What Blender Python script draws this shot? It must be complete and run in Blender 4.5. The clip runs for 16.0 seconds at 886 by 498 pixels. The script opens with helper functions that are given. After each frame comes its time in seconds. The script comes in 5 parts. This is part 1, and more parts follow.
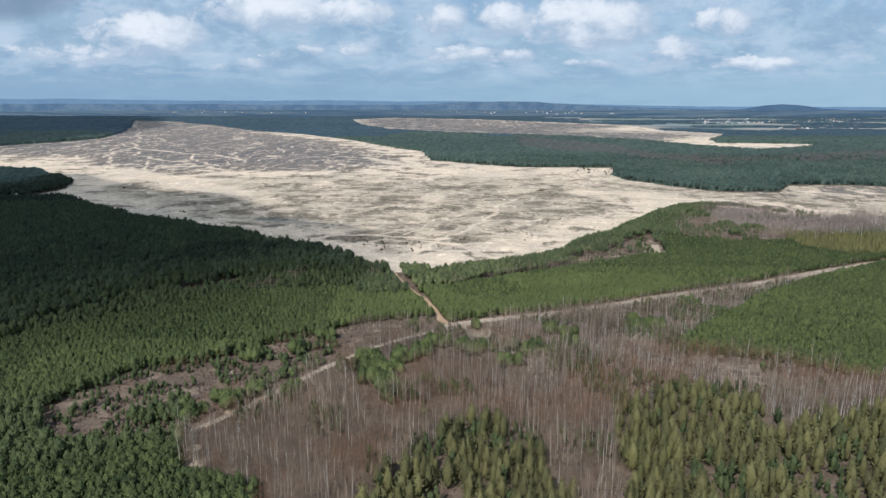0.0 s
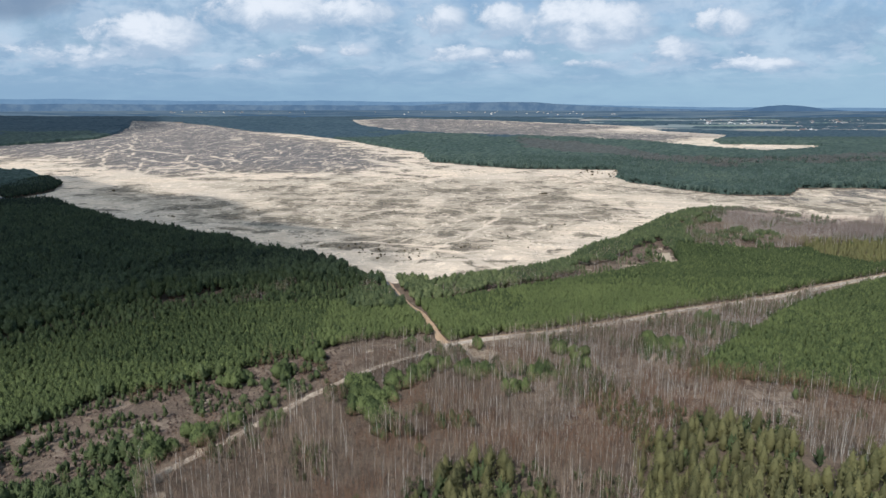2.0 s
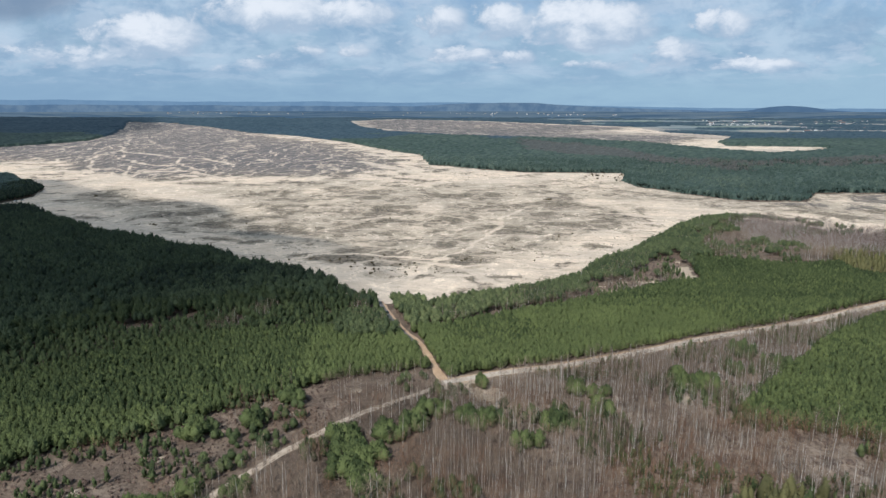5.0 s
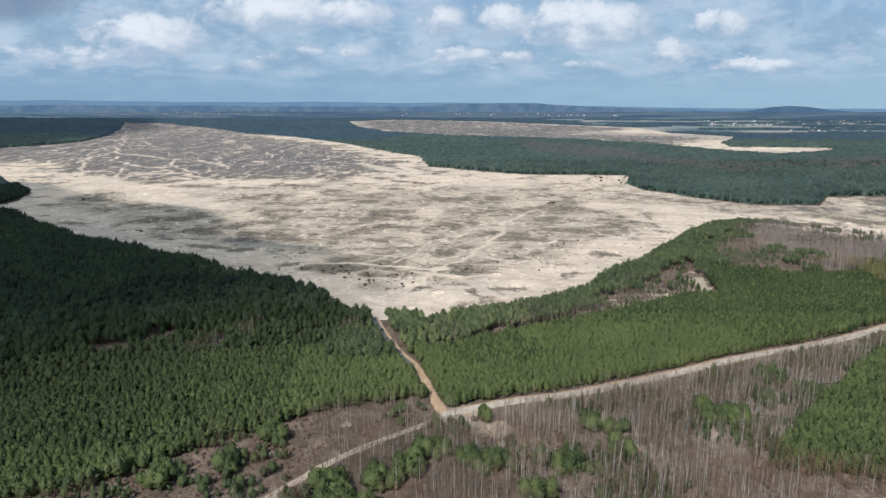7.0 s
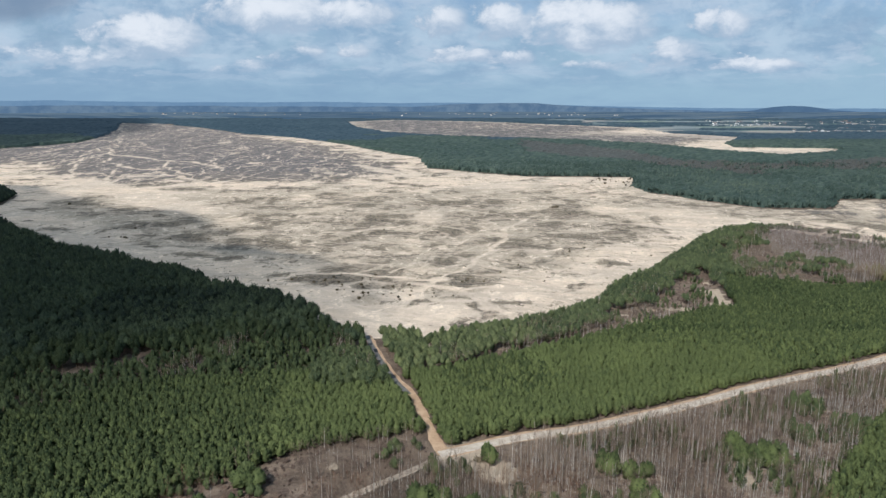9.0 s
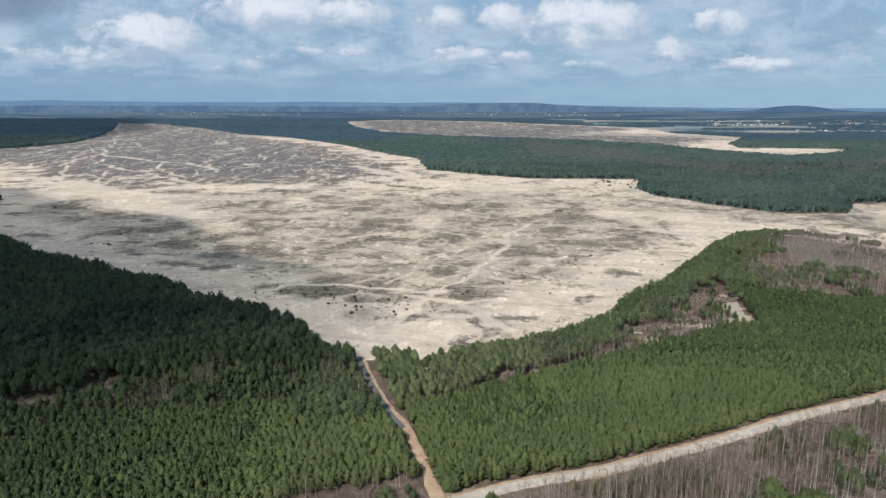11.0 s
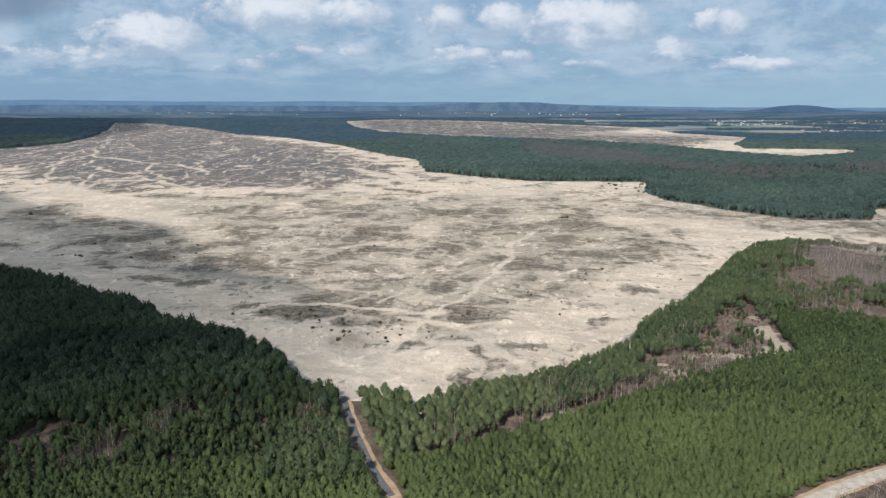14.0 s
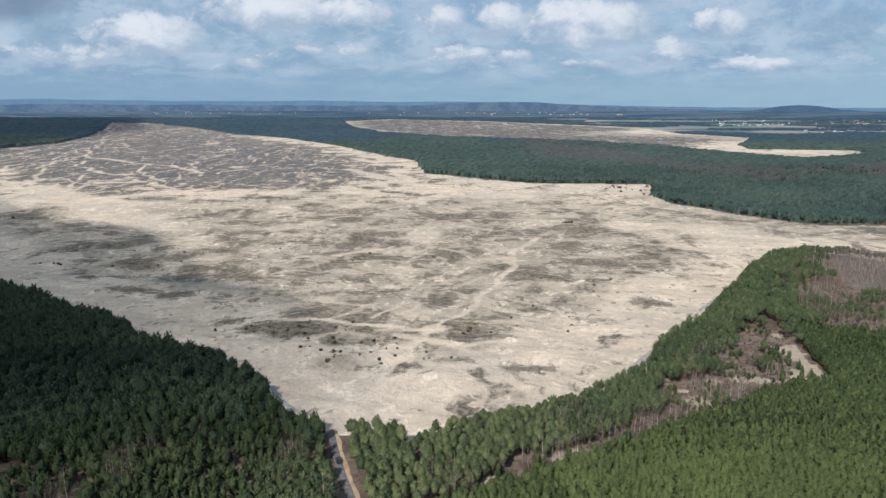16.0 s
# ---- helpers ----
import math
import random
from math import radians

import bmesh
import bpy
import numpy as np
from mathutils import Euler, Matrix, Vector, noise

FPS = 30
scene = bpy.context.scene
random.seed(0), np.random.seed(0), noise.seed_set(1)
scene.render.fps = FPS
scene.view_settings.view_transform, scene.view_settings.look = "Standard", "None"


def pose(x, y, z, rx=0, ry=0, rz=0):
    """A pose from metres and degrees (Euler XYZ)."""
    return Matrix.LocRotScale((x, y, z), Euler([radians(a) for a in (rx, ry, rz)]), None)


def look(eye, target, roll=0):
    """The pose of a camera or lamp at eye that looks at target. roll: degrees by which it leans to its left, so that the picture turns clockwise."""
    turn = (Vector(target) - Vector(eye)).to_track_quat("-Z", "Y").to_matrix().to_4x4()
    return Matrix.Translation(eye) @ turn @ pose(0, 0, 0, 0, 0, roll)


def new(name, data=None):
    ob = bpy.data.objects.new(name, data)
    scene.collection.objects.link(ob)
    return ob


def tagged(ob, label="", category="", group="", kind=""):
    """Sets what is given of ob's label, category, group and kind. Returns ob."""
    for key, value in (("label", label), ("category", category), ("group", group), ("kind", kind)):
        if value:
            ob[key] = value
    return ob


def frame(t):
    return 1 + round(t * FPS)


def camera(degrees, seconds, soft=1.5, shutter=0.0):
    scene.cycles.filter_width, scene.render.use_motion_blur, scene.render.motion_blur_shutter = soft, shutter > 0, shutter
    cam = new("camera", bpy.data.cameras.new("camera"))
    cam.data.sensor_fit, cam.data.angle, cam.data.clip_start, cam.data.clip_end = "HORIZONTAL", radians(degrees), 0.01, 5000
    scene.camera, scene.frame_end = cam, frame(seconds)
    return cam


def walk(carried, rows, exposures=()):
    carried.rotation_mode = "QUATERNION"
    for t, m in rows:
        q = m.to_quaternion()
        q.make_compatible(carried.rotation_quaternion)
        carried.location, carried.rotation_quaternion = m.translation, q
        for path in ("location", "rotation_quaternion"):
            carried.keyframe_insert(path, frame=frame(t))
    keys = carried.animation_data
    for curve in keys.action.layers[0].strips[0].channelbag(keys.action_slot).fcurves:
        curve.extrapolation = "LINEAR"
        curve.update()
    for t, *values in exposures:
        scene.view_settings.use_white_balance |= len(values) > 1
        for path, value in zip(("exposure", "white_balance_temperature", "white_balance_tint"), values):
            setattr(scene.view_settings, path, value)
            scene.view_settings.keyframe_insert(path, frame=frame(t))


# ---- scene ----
cam = camera(67.2, 16.0, soft=1.45)
PATH = [
    (0, (0.262, 1.892, 119.434), (-1.091, 99.540, 97.938), 0.03),
    (2, (0.398, 31.394, 119.363), (-0.969, 129.049, 97.935), 0.07),
    (4, (0.218, 61.113, 119.435), (-1.108, 158.787, 98.080), 0.08),
    (6, (0.022, 90.965, 119.626), (-1.250, 188.654, 98.324), 0.06),
    (8, (-0.011, 120.864, 119.906), (-1.243, 218.556, 98.623), 0.02),
    (10, (0.176, 150.723, 120.241), (-1.039, 248.406, 98.940), -0.01),
    (12, (0.516, 180.457, 120.593), (-0.694, 278.125, 99.242), -0.02),
    (14, (0.823, 209.980, 120.918), (-0.368, 307.638, 99.504), -0.01),
    (16, (0.787, 239.207, 121.168), (-0.327, 336.878, 99.705), 0.04),
]
walk(cam, [(t, look(e, g, r)) for t, e, g, r in PATH], [(0.0, 0.06, 6190, 10.8), (16.0, -0.06, 6250, 10.8)])

# ---------------------------------------------------------------- light
SUN_ELEV, SUN_AZ = radians(44), radians(205)      # azimuth clockwise from +y: behind the flight, a little to the left


def link(tree, a, b):
    tree.links.new(a, b)


def put(tree, socket, value):
    if isinstance(value, bpy.types.NodeSocket):
        tree.links.new(value, socket)
    else:
        socket.default_value = value


def mth(tree, op, a, b=0.0, c=0.0, clamp=False):
    n = tree.nodes.new("ShaderNodeMath")
    n.operation, n.use_clamp = op, clamp
    for s, v in zip(n.inputs, (a, b, c)):
        put(tree, s, v)
    return n.outputs[0]


def ramp(tree, v, lo, hi, out0=0.0, out1=1.0):
    n = tree.nodes.new("ShaderNodeMapRange")
    n.interpolation_type = "SMOOTHSTEP"
    put(tree, n.inputs[0], v)
    for s, x in zip(n.inputs[1:5], (lo, hi, out0, out1)):
        put(tree, s, x)
    return n.outputs[0]


def mix(tree, f, a, b, mode="MIX"):
    n = tree.nodes.new("ShaderNodeMix")
    n.data_type, n.blend_type = "RGBA", mode
    put(tree, n.inputs[0], f)
    for s, v in ((n.inputs[6], a), (n.inputs[7], b)):
        put(tree, s, (*v, 1.0) if isinstance(v, tuple) and len(v) == 3 else v)
    return n.outputs[2]


def noise_tex(tree, vec, scale, detail=4.0, rough=0.55, distort=0.0):
    n = tree.nodes.new("ShaderNodeTexNoise")
    put(tree, n.inputs["Vector"], vec)
    n.inputs["Scale"].default_value, n.inputs["Detail"].default_value = scale, detail
    n.inputs["Roughness"].default_value, n.inputs["Distortion"].default_value = rough, distort
    return n.outputs[0]


def combine(tree, x, y, z=0.0):
    n = tree.nodes.new("ShaderNodeCombineXYZ")
    for s, v in zip(n.inputs, (x, y, z)):
        put(tree, s, v)
    return n.outputs[0]


def split(tree, v):
    n = tree.nodes.new("ShaderNodeSeparateXYZ")
    put(tree, n.inputs[0], v)
    return n.outputs[:3]


# the cumulus seen ahead: side slope, height slope, half width, half height, fullness
CUMULUS_A = [
    (-0.444, 0.0942, 0.078, 0.0264, 1.0), (-0.534, 0.0667, 0.058, 0.0173, 0.6), (-0.258, 0.1250, 0.105, 0.0214, 0.9),
    (-0.145, 0.1249, 0.065, 0.0183, 0.9), (-0.142, 0.0745, 0.025, 0.0086, 0.7), (-0.220, 0.0706, 0.041, 0.0110, 0.5),
    (0.194, 0.1093, 0.088, 0.0275, 1.0), (0.073, 0.1147, 0.048, 0.0214, 0.8), (-0.012, 0.1171, 0.032, 0.0184, 0.8),
]
CUMULUS_B = [
    (0.025, 0.0682, 0.049, 0.0094, 0.7), (0.090, 0.0627, 0.029, 0.0094, 0.7), (0.212, 0.0548, 0.049, 0.0079, 0.6),
    (0.317, 0.0705, 0.040, 0.0218, 0.6), (0.444, 0.0548, 0.058, 0.0102, 1.0), (0.390, 0.1129, 0.036, 0.0183, 0.8),
    (-0.608, 0.0667, 0.058, 0.0173, 0.5), (-0.304, 0.0524, 0.041, 0.0095, 0.5),
]


def make_sky():
    world = bpy.data.worlds.new("sky")
    scene.world = world
    world.use_nodes = True
    t = world.node_tree
    t.nodes.clear()
    sky = t.nodes.new("ShaderNodeTexSky")
    sky.sky_type, sky.sun_disc = "NISHITA", False
    sky.sun_elevation, sky.sun_rotation = SUN_ELEV, SUN_AZ
    sky.air_density, sky.dust_density, sky.ozone_density = 1.0, 0.6, 1.5
    clear = mix(t, 1.0, sky.outputs[0], (0.066, 0.074, 0.086), "MULTIPLY")
    co = t.nodes.new("ShaderNodeTexCoord").outputs["Generated"]
    x, y, z = split(t, co)
    ahead = mth(t, "MAXIMUM", mth(t, "ABSOLUTE", y), 0.25)
    a, e = mth(t, "DIVIDE", x, ahead), mth(t, "DIVIDE", z, ahead)
    up = mth(t, "LOGARITHM", mth(t, "MAXIMUM", mth(t, "ADD", e, 0.035), 0.012), 2.718)     # clouds crowd together towards the horizon
    flat = combine(t, mth(t, "MULTIPLY", a, 9.0), mth(t, "MULTIPLY", up, 1.9))
    billow = noise_tex(t, flat, 2.6, 8.0, 0.62, 0.25)
    soft = noise_tex(t, flat, 0.85, 6.0, 0.58, 0.2)
    high = noise_tex(t, flat, 1.5, 7.0, 0.6, 0.35)
    a2 = mth(t, "ADD", a, mth(t, "MULTIPLY", mth(t, "SUBTRACT", billow, 0.5), 0.07))
    e2 = mth(t, "ADD", e, mth(t, "MULTIPLY", mth(t, "SUBTRACT", high, 0.5), 0.03))
    full, lit = 0.0, 0.0
    for a0, e0, w, h, s in CUMULUS_A + CUMULUS_B:
        u = mth(t, "DIVIDE", mth(t, "SUBTRACT", a2, a0), w * 1.35)
        v = mth(t, "DIVIDE", mth(t, "SUBTRACT", e2, e0), h * 1.45)
        r = mth(t, "MULTIPLY_ADD", u, u, mth(t, "MULTIPLY", v, v))
        lobe = mth(t, "MULTIPLY", mth(t, "SUBTRACT", 1.0, r, clamp=True), s)
        full = mth(t, "MAXIMUM", full, lobe)
        lit = mth(t, "MAXIMUM", lit, mth(t, "MULTIPLY", lobe, mth(t, "MULTIPLY_ADD", v, 0.6, 0.55)))
    body = mth(t, "MULTIPLY_ADD", mth(t, "SUBTRACT", billow, 0.5), 1.9, full)
    cumulus = ramp(t, body, 0.12, 0.56)
    shine = ramp(t, mth(t, "MULTIPLY_ADD", mth(t, "SUBTRACT", billow, 0.5), 1.5, lit), 0.05, 0.75)
    lift = ramp(t, e, 0.012, 0.065)                      # the bank of cloud fades into haze above the horizon
    haze = mix(t, ramp(t, mth(t, "ADD", mth(t, "MULTIPLY", high, 0.4), mth(t, "MULTIPLY", a, 0.25)), 0.0, 0.4), (0.265, 0.408, 0.555), (0.345, 0.508, 0.630))
    col = mix(t, ramp(t, e, 0.16, 0.045, 0.0, 1.0), clear, haze)
    veil = mth(t, "MULTIPLY", ramp(t, soft, 0.30, 0.56), lift)
    veil_col = mix(t, ramp(t, high, 0.36, 0.64), (0.285, 0.425, 0.575), (0.465, 0.595, 0.715))
    col = mix(t, mth(t, "MULTIPLY", veil, 0.9), col, veil_col)
    layer = noise_tex(t, combine(t, mth(t, "MULTIPLY", a, 8.0), mth(t, "MULTIPLY", up, 3.0)), 1.6, 8.0, 0.58, 0.2)
    col = mix(t, mth(t, "MULTIPLY", ramp(t, layer, 0.50, 0.62, 0.0, 0.42), lift), col, (0.565, 0.655, 0.755))
    col = mix(t, mth(t, "MULTIPLY", ramp(t, layer, 0.45, 0.34, 0.0, 0.4), lift), col, (0.28, 0.40, 0.545))
    cum_col = mix(t, shine, (0.40, 0.51, 0.635), (0.78, 0.825, 0.875))
    col = mix(t, mth(t, "MULTIPLY", cumulus, lift), col, cum_col)
    u = mth(t, "DIVIDE", mth(t, "ADD", a2, 0.66), 0.17)                   # a dark rain-bellied cloud, high on the left
    v = mth(t, "DIVIDE", mth(t, "SUBTRACT", e2, 0.15), 0.045)
    belly = ramp(t, mth(t, "SUBTRACT", 1.0, mth(t, "MULTIPLY_ADD", u, u, mth(t, "MULTIPLY", v, v))), 0.1, 0.8, 0.0, 0.75)
    col = mix(t, belly, col, (0.20, 0.275, 0.385))
    bg = t.nodes.new("ShaderNodeBackground")
    link(t, col, bg.inputs[0])
    bg.inputs[1].default_value = 1.0
    out = t.nodes.new("ShaderNodeOutputWorld")
    link(t, bg.outputs[0], out.inputs[0])


make_sky()
sun = new("sun", bpy.data.lights.new("sun", "SUN"))
sun.data.energy, sun.data.angle, sun.data.color = 4.9, radians(0.6), (1.0, 0.965, 0.91)
sun.matrix_world = look((math.sin(SUN_AZ) * math.cos(SUN_ELEV) * 900, math.cos(SUN_AZ) * math.cos(SUN_ELEV) * 900,
                         math.sin(SUN_ELEV) * 900), (0, 0, 0))

# ---------------------------------------------------------------- plan (metres; y is the line of flight)
DESERT_NEAR = [(-43, 468), (-65, 480), (-80, 508), (-96, 524), (-114, 542), (-138, 551), (-160, 563), (-194, 598), (-212, 600),
               (-240, 628), (-294, 657), (-333, 680), (-405, 747), (-470, 812), (-535, 850), (-545, 930), (-580, 1012),
               (-746, 1182), (-900, 1235), (-1300, 1400), (-2100, 1700)]
DESERT_FAR = [(-1264, 1864), (-1218, 2027), (-1181, 2256), (-1321, 2680), (-1579, 3293), (-2023, 4262), (-2084, 4391),
              (-1795, 4275), (-1255, 3555), (-843, 2861), (-562, 2565), (-332, 2183), (-153, 1804), (-79, 1680), (-42, 1401),
              (33, 1337), (126, 1257), (211, 1260), (304, 1251), (271, 1132), (274, 1049), (325, 965), (376, 910), (440, 905),
              (500, 985), (590, 985), (900, 860)]
DESERT_RIGHT = [(900, 560), (640, 590), (430, 668), (364, 722), (323, 770), (292, 780), (258, 765), (234, 734), (182, 660),
                (147, 605), (104, 556), (92, 528), (77, 516), (60, 498), (52, 490), (32, 479), (12, 474), (-4, 466), (-14, 450),
                (-19, 466), (-38, 466)]
DESERT = DESERT_NEAR + DESERT_FAR + DESERT_RIGHT
FAR_SAND = [(-721, 4764), (-448, 5304), (194, 4819), (668, 4050), (938, 3663), (923, 2936), (1067, 2629), (849, 2225), (796, 2038),
            (1058, 1992), (994, 1841), (767, 1706), (686, 1831), (590, 2151), (396, 2390), (207, 2506), (-48, 2681), (-280, 3005),
            (-484, 3593)]
MAIN_ROAD = [(-4, 349), (24, 361), (53, 370), (96, 389), (137, 410), (183, 429), (212, 443), (241, 459), (300, 490), (430, 552)]
SOUTH_ROAD = [(-2, 348), (-15, 336), (-31, 323), (-46, 306), (-61, 284), (-72, 266), (-82, 248), (-91, 235), (-97, 226)]
ACCESS_ROAD = [(-2, 347), (-6, 358), (-10, 374), (-17.5, 398), (-24.5, 412), (-31, 429), (-38, 449), (-43, 466), (-44.5, 471)]
PLANT_A = [(-4, 352), (24, 361), (53, 370), (96, 389), (137, 410), (183, 429), (241, 459), (330, 504), (420, 548), (420, 605), (253, 562),
           (206, 585), (190, 590), (175, 547), (174, 527), (111, 488), (45, 448), (12, 429), (-22, 413), (-16, 399), (-9, 374)]
PLANT_L = [(-8, 364), (-16, 399), (-24, 418), (-83, 414), (-121, 405), (-152, 390), (-215, 330), (-250, 270), (-290, 180), (-205, 205), (-180, 240),
           (-162, 254), (-151, 268), (-145, 285), (-129, 290), (-120, 293), (-105, 305), (-86, 324), (-70, 335), (-49, 353), (-30, 358)]
PLANT_R = [(115, 322), (149, 358), (181, 391), (235, 437), (327, 494), (460, 545), (470, 420), (300, 330), (200, 265), (169, 290), (147, 300),
           (114, 311)]
MIXED_L = [(-24, 418), (-36, 449), (-60, 455), (-107, 451), (-151, 434), (-185, 415), (-240, 330), (-215, 330), (-152, 390), (-121, 405),
           (-83, 414)]
HEATH_L = [(-6, 351), (-12, 364), (-30, 358), (-49, 352), (-70, 334), (-86, 323), (-105, 304), (-120, 292), (-129, 289), (-145, 284), (-151, 267), (-160, 252),
           (-158, 236), (-146, 220), (-128, 212), (-112, 218), (-97, 227), (-81, 247), (-61, 283), (-31, 323)]
PINE_LL = [(-190, 120), (-150, 196), (-121, 204), (-108, 214), (-97, 217), (-88, 198), (-61, 191), (-52, 150), (-52, 120)]
LARCH_1 = [(-34, 140), (-27, 183), (-14, 204), (-5, 222), (8, 236), (22, 230), (31, 208), (36, 184), (34, 140)]
LARCH_2 = [(44, 140), (55, 205), (63, 234), (80, 256), (108, 264), (122, 250), (130, 232), (147, 238), (173, 248), (215, 245), (190, 140)]
BIRCH_R = [(292, 765), (277, 740), (275, 718), (266, 673), (272, 648), (283, 630), (340, 590), (470, 620), (455, 660), (386, 715), (335, 755)]
YELLOW_R = [(300, 612), (345, 602), (400, 596), (480, 610), (480, 565), (400, 545), (345, 520), (310, 520), (290, 545)]
BARE_SPOT = [(163, 560), (179, 567), (176, 545), (173, 522), (158, 513), (144, 515), (156, 526), (166, 538), (165, 550)]
SCRUB = [(160, 590), (186, 610), (177, 570), (178, 561), (175, 544), (173, 521), (150, 511), (133, 501), (119, 491), (106, 482), (95, 482), (88, 494), (95, 512),
         (114, 517), (124, 522), (130, 542), (150, 560)]
CLEAR_R = [(223, 658), (236, 674), (246, 684), (263, 690), (271, 676), (277, 652), (276, 636), (262, 602), (232, 571), (220, 584), (208, 592), (207, 621)]
OPEN_R = [(246, 682), (263, 690), (271, 676), (277, 652), (253, 641), (237, 637), (233, 651)]
PINE_ROW_R = [(222, 616), (240, 614), (262, 609)]
BROWN_BAND = [(215, 2339), (341, 2108), (435, 1843), (464, 1532), (565, 1440), (848, 1537), (1300, 1800), (1100, 1480), (714, 1323), (615, 1378), (513, 1238), (465, 1320), (411, 1376),
              (367, 1584), (278, 1639), (191, 1840)]
CAR_PARK = [(-620, 800), (-556, 815), (-500, 822), (-455, 838), (-500, 868), (-545, 915), (-556, 850), (-620, 840)]


def inside(px, py, poly):
    hit = np.zeros(px.shape, bool)
    x1, y1 = poly[-1]
    for x2, y2 in poly:
        cross = ((y1 > py) != (y2 > py)) & (px < (x2 - x1) * (py - y1) / ((y2 - y1) or 1e-9) + x1)
        hit ^= cross
        x1, y1 = x2, y2
    return hit


def off_line(px, py, line):
    best = np.full(px.shape, 1e9)
    for (x1, y1), (x2, y2) in zip(line, line[1:]):
        dx, dy = x2 - x1, y2 - y1
        f = np.clip(((px - x1) * dx + (py - y1) * dy) / (dx * dx + dy * dy), 0, 1)
        best = np.minimum(best, np.hypot(px - x1 - f * dx, py - y1 - f * dy))
    return best


def vnoise(px, py, size, seed=0):
    gx, gy = px / size, py / size
    ix, iy = np.floor(gx), np.floor(gy)
    fx, fy = gx - ix, gy - iy
    fx, fy = fx * fx * (3 - 2 * fx), fy * fy * (3 - 2 * fy)

    def val(i, j):
        v = np.sin(i * 127.1 + j * 311.7 + seed * 74.7) * 43758.5453
        return v - np.floor(v)

    return (val(ix, iy) * (1 - fx) + val(ix + 1, iy) * fx) * (1 - fy) + (val(ix, iy + 1) * (1 - fx) + val(ix + 1, iy + 1) * fx) * fy


def fbm(px, py, size, seed=0, octaves=4):
    total, amp, norm = 0.0, 1.0, 0.0
    for k in range(octaves):
        total = total + amp * vnoise(px, py, size / 2 ** k, seed + k * 13)
        norm += amp
        amp *= 0.5
    return total / norm


def smooth(v, lo, hi):
    f = np.clip((v - lo) / (hi - lo), 0, 1)
    return f * f * (3 - 2 * f)


def sandy(px, py):
    wx, wy = px + 14 * (fbm(px, py, 60, 5) - 0.5), py + 14 * (fbm(px, py, 60, 9) - 0.5)
    near = (py < 850) & (px > -520)
    wx, wy = np.where(near, px + 4 * (fbm(px, py, 20, 5) - 0.5), wx), np.where(near, py + 4 * (fbm(px, py, 20, 9) - 0.5), wy)
    return inside(wx, wy, DESERT) | inside(wx, wy, FAR_SAND)


def relief(px, py):
    dune = 3.2 * (fbm(px, py * 1.5, 46, 3, 4) - 0.5) + 2.4 * (fbm(px, py * 1.4, 17, 6, 3) - 0.5) + 3.0 * (fbm(px, py, 190, 4, 2) - 0.5)
    return dune


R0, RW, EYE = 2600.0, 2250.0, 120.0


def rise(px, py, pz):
    """Far ground drawn in along the eye's sight lines, so it lifts with distance."""
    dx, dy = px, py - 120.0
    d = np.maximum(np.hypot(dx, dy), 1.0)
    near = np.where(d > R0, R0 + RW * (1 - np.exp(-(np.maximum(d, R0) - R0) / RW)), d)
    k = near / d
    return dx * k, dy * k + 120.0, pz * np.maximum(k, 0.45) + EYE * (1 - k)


# ---------------------------------------------------------------- materials
def material(name, rough=0.9):
    m = bpy.data.materials.new(name)
    m.use_nodes = True
    b = m.node_tree.nodes["Principled BSDF"]
    b.inputs["Roughness"].default_value = rough
    b.inputs["Specular IOR Level"].default_value = 0.2
    return m, m.node_tree, b


def obj_co(t):
    return t.nodes.new("ShaderNodeTexCoord").outputs["Object"]


def attr(t, name):
    n = t.nodes.new("ShaderNodeAttribute")
    n.attribute_name = name
    return n.outputs["Fac"]


def bump(t, b, height, strength, dist):
    n = t.nodes.new("ShaderNodeBump")
    n.inputs["Strength"].default_value, n.inputs["Distance"].default_value = strength, dist
    link(t, height, n.inputs["Height"])
    link(t, n.outputs[0], b.inputs["Normal"])


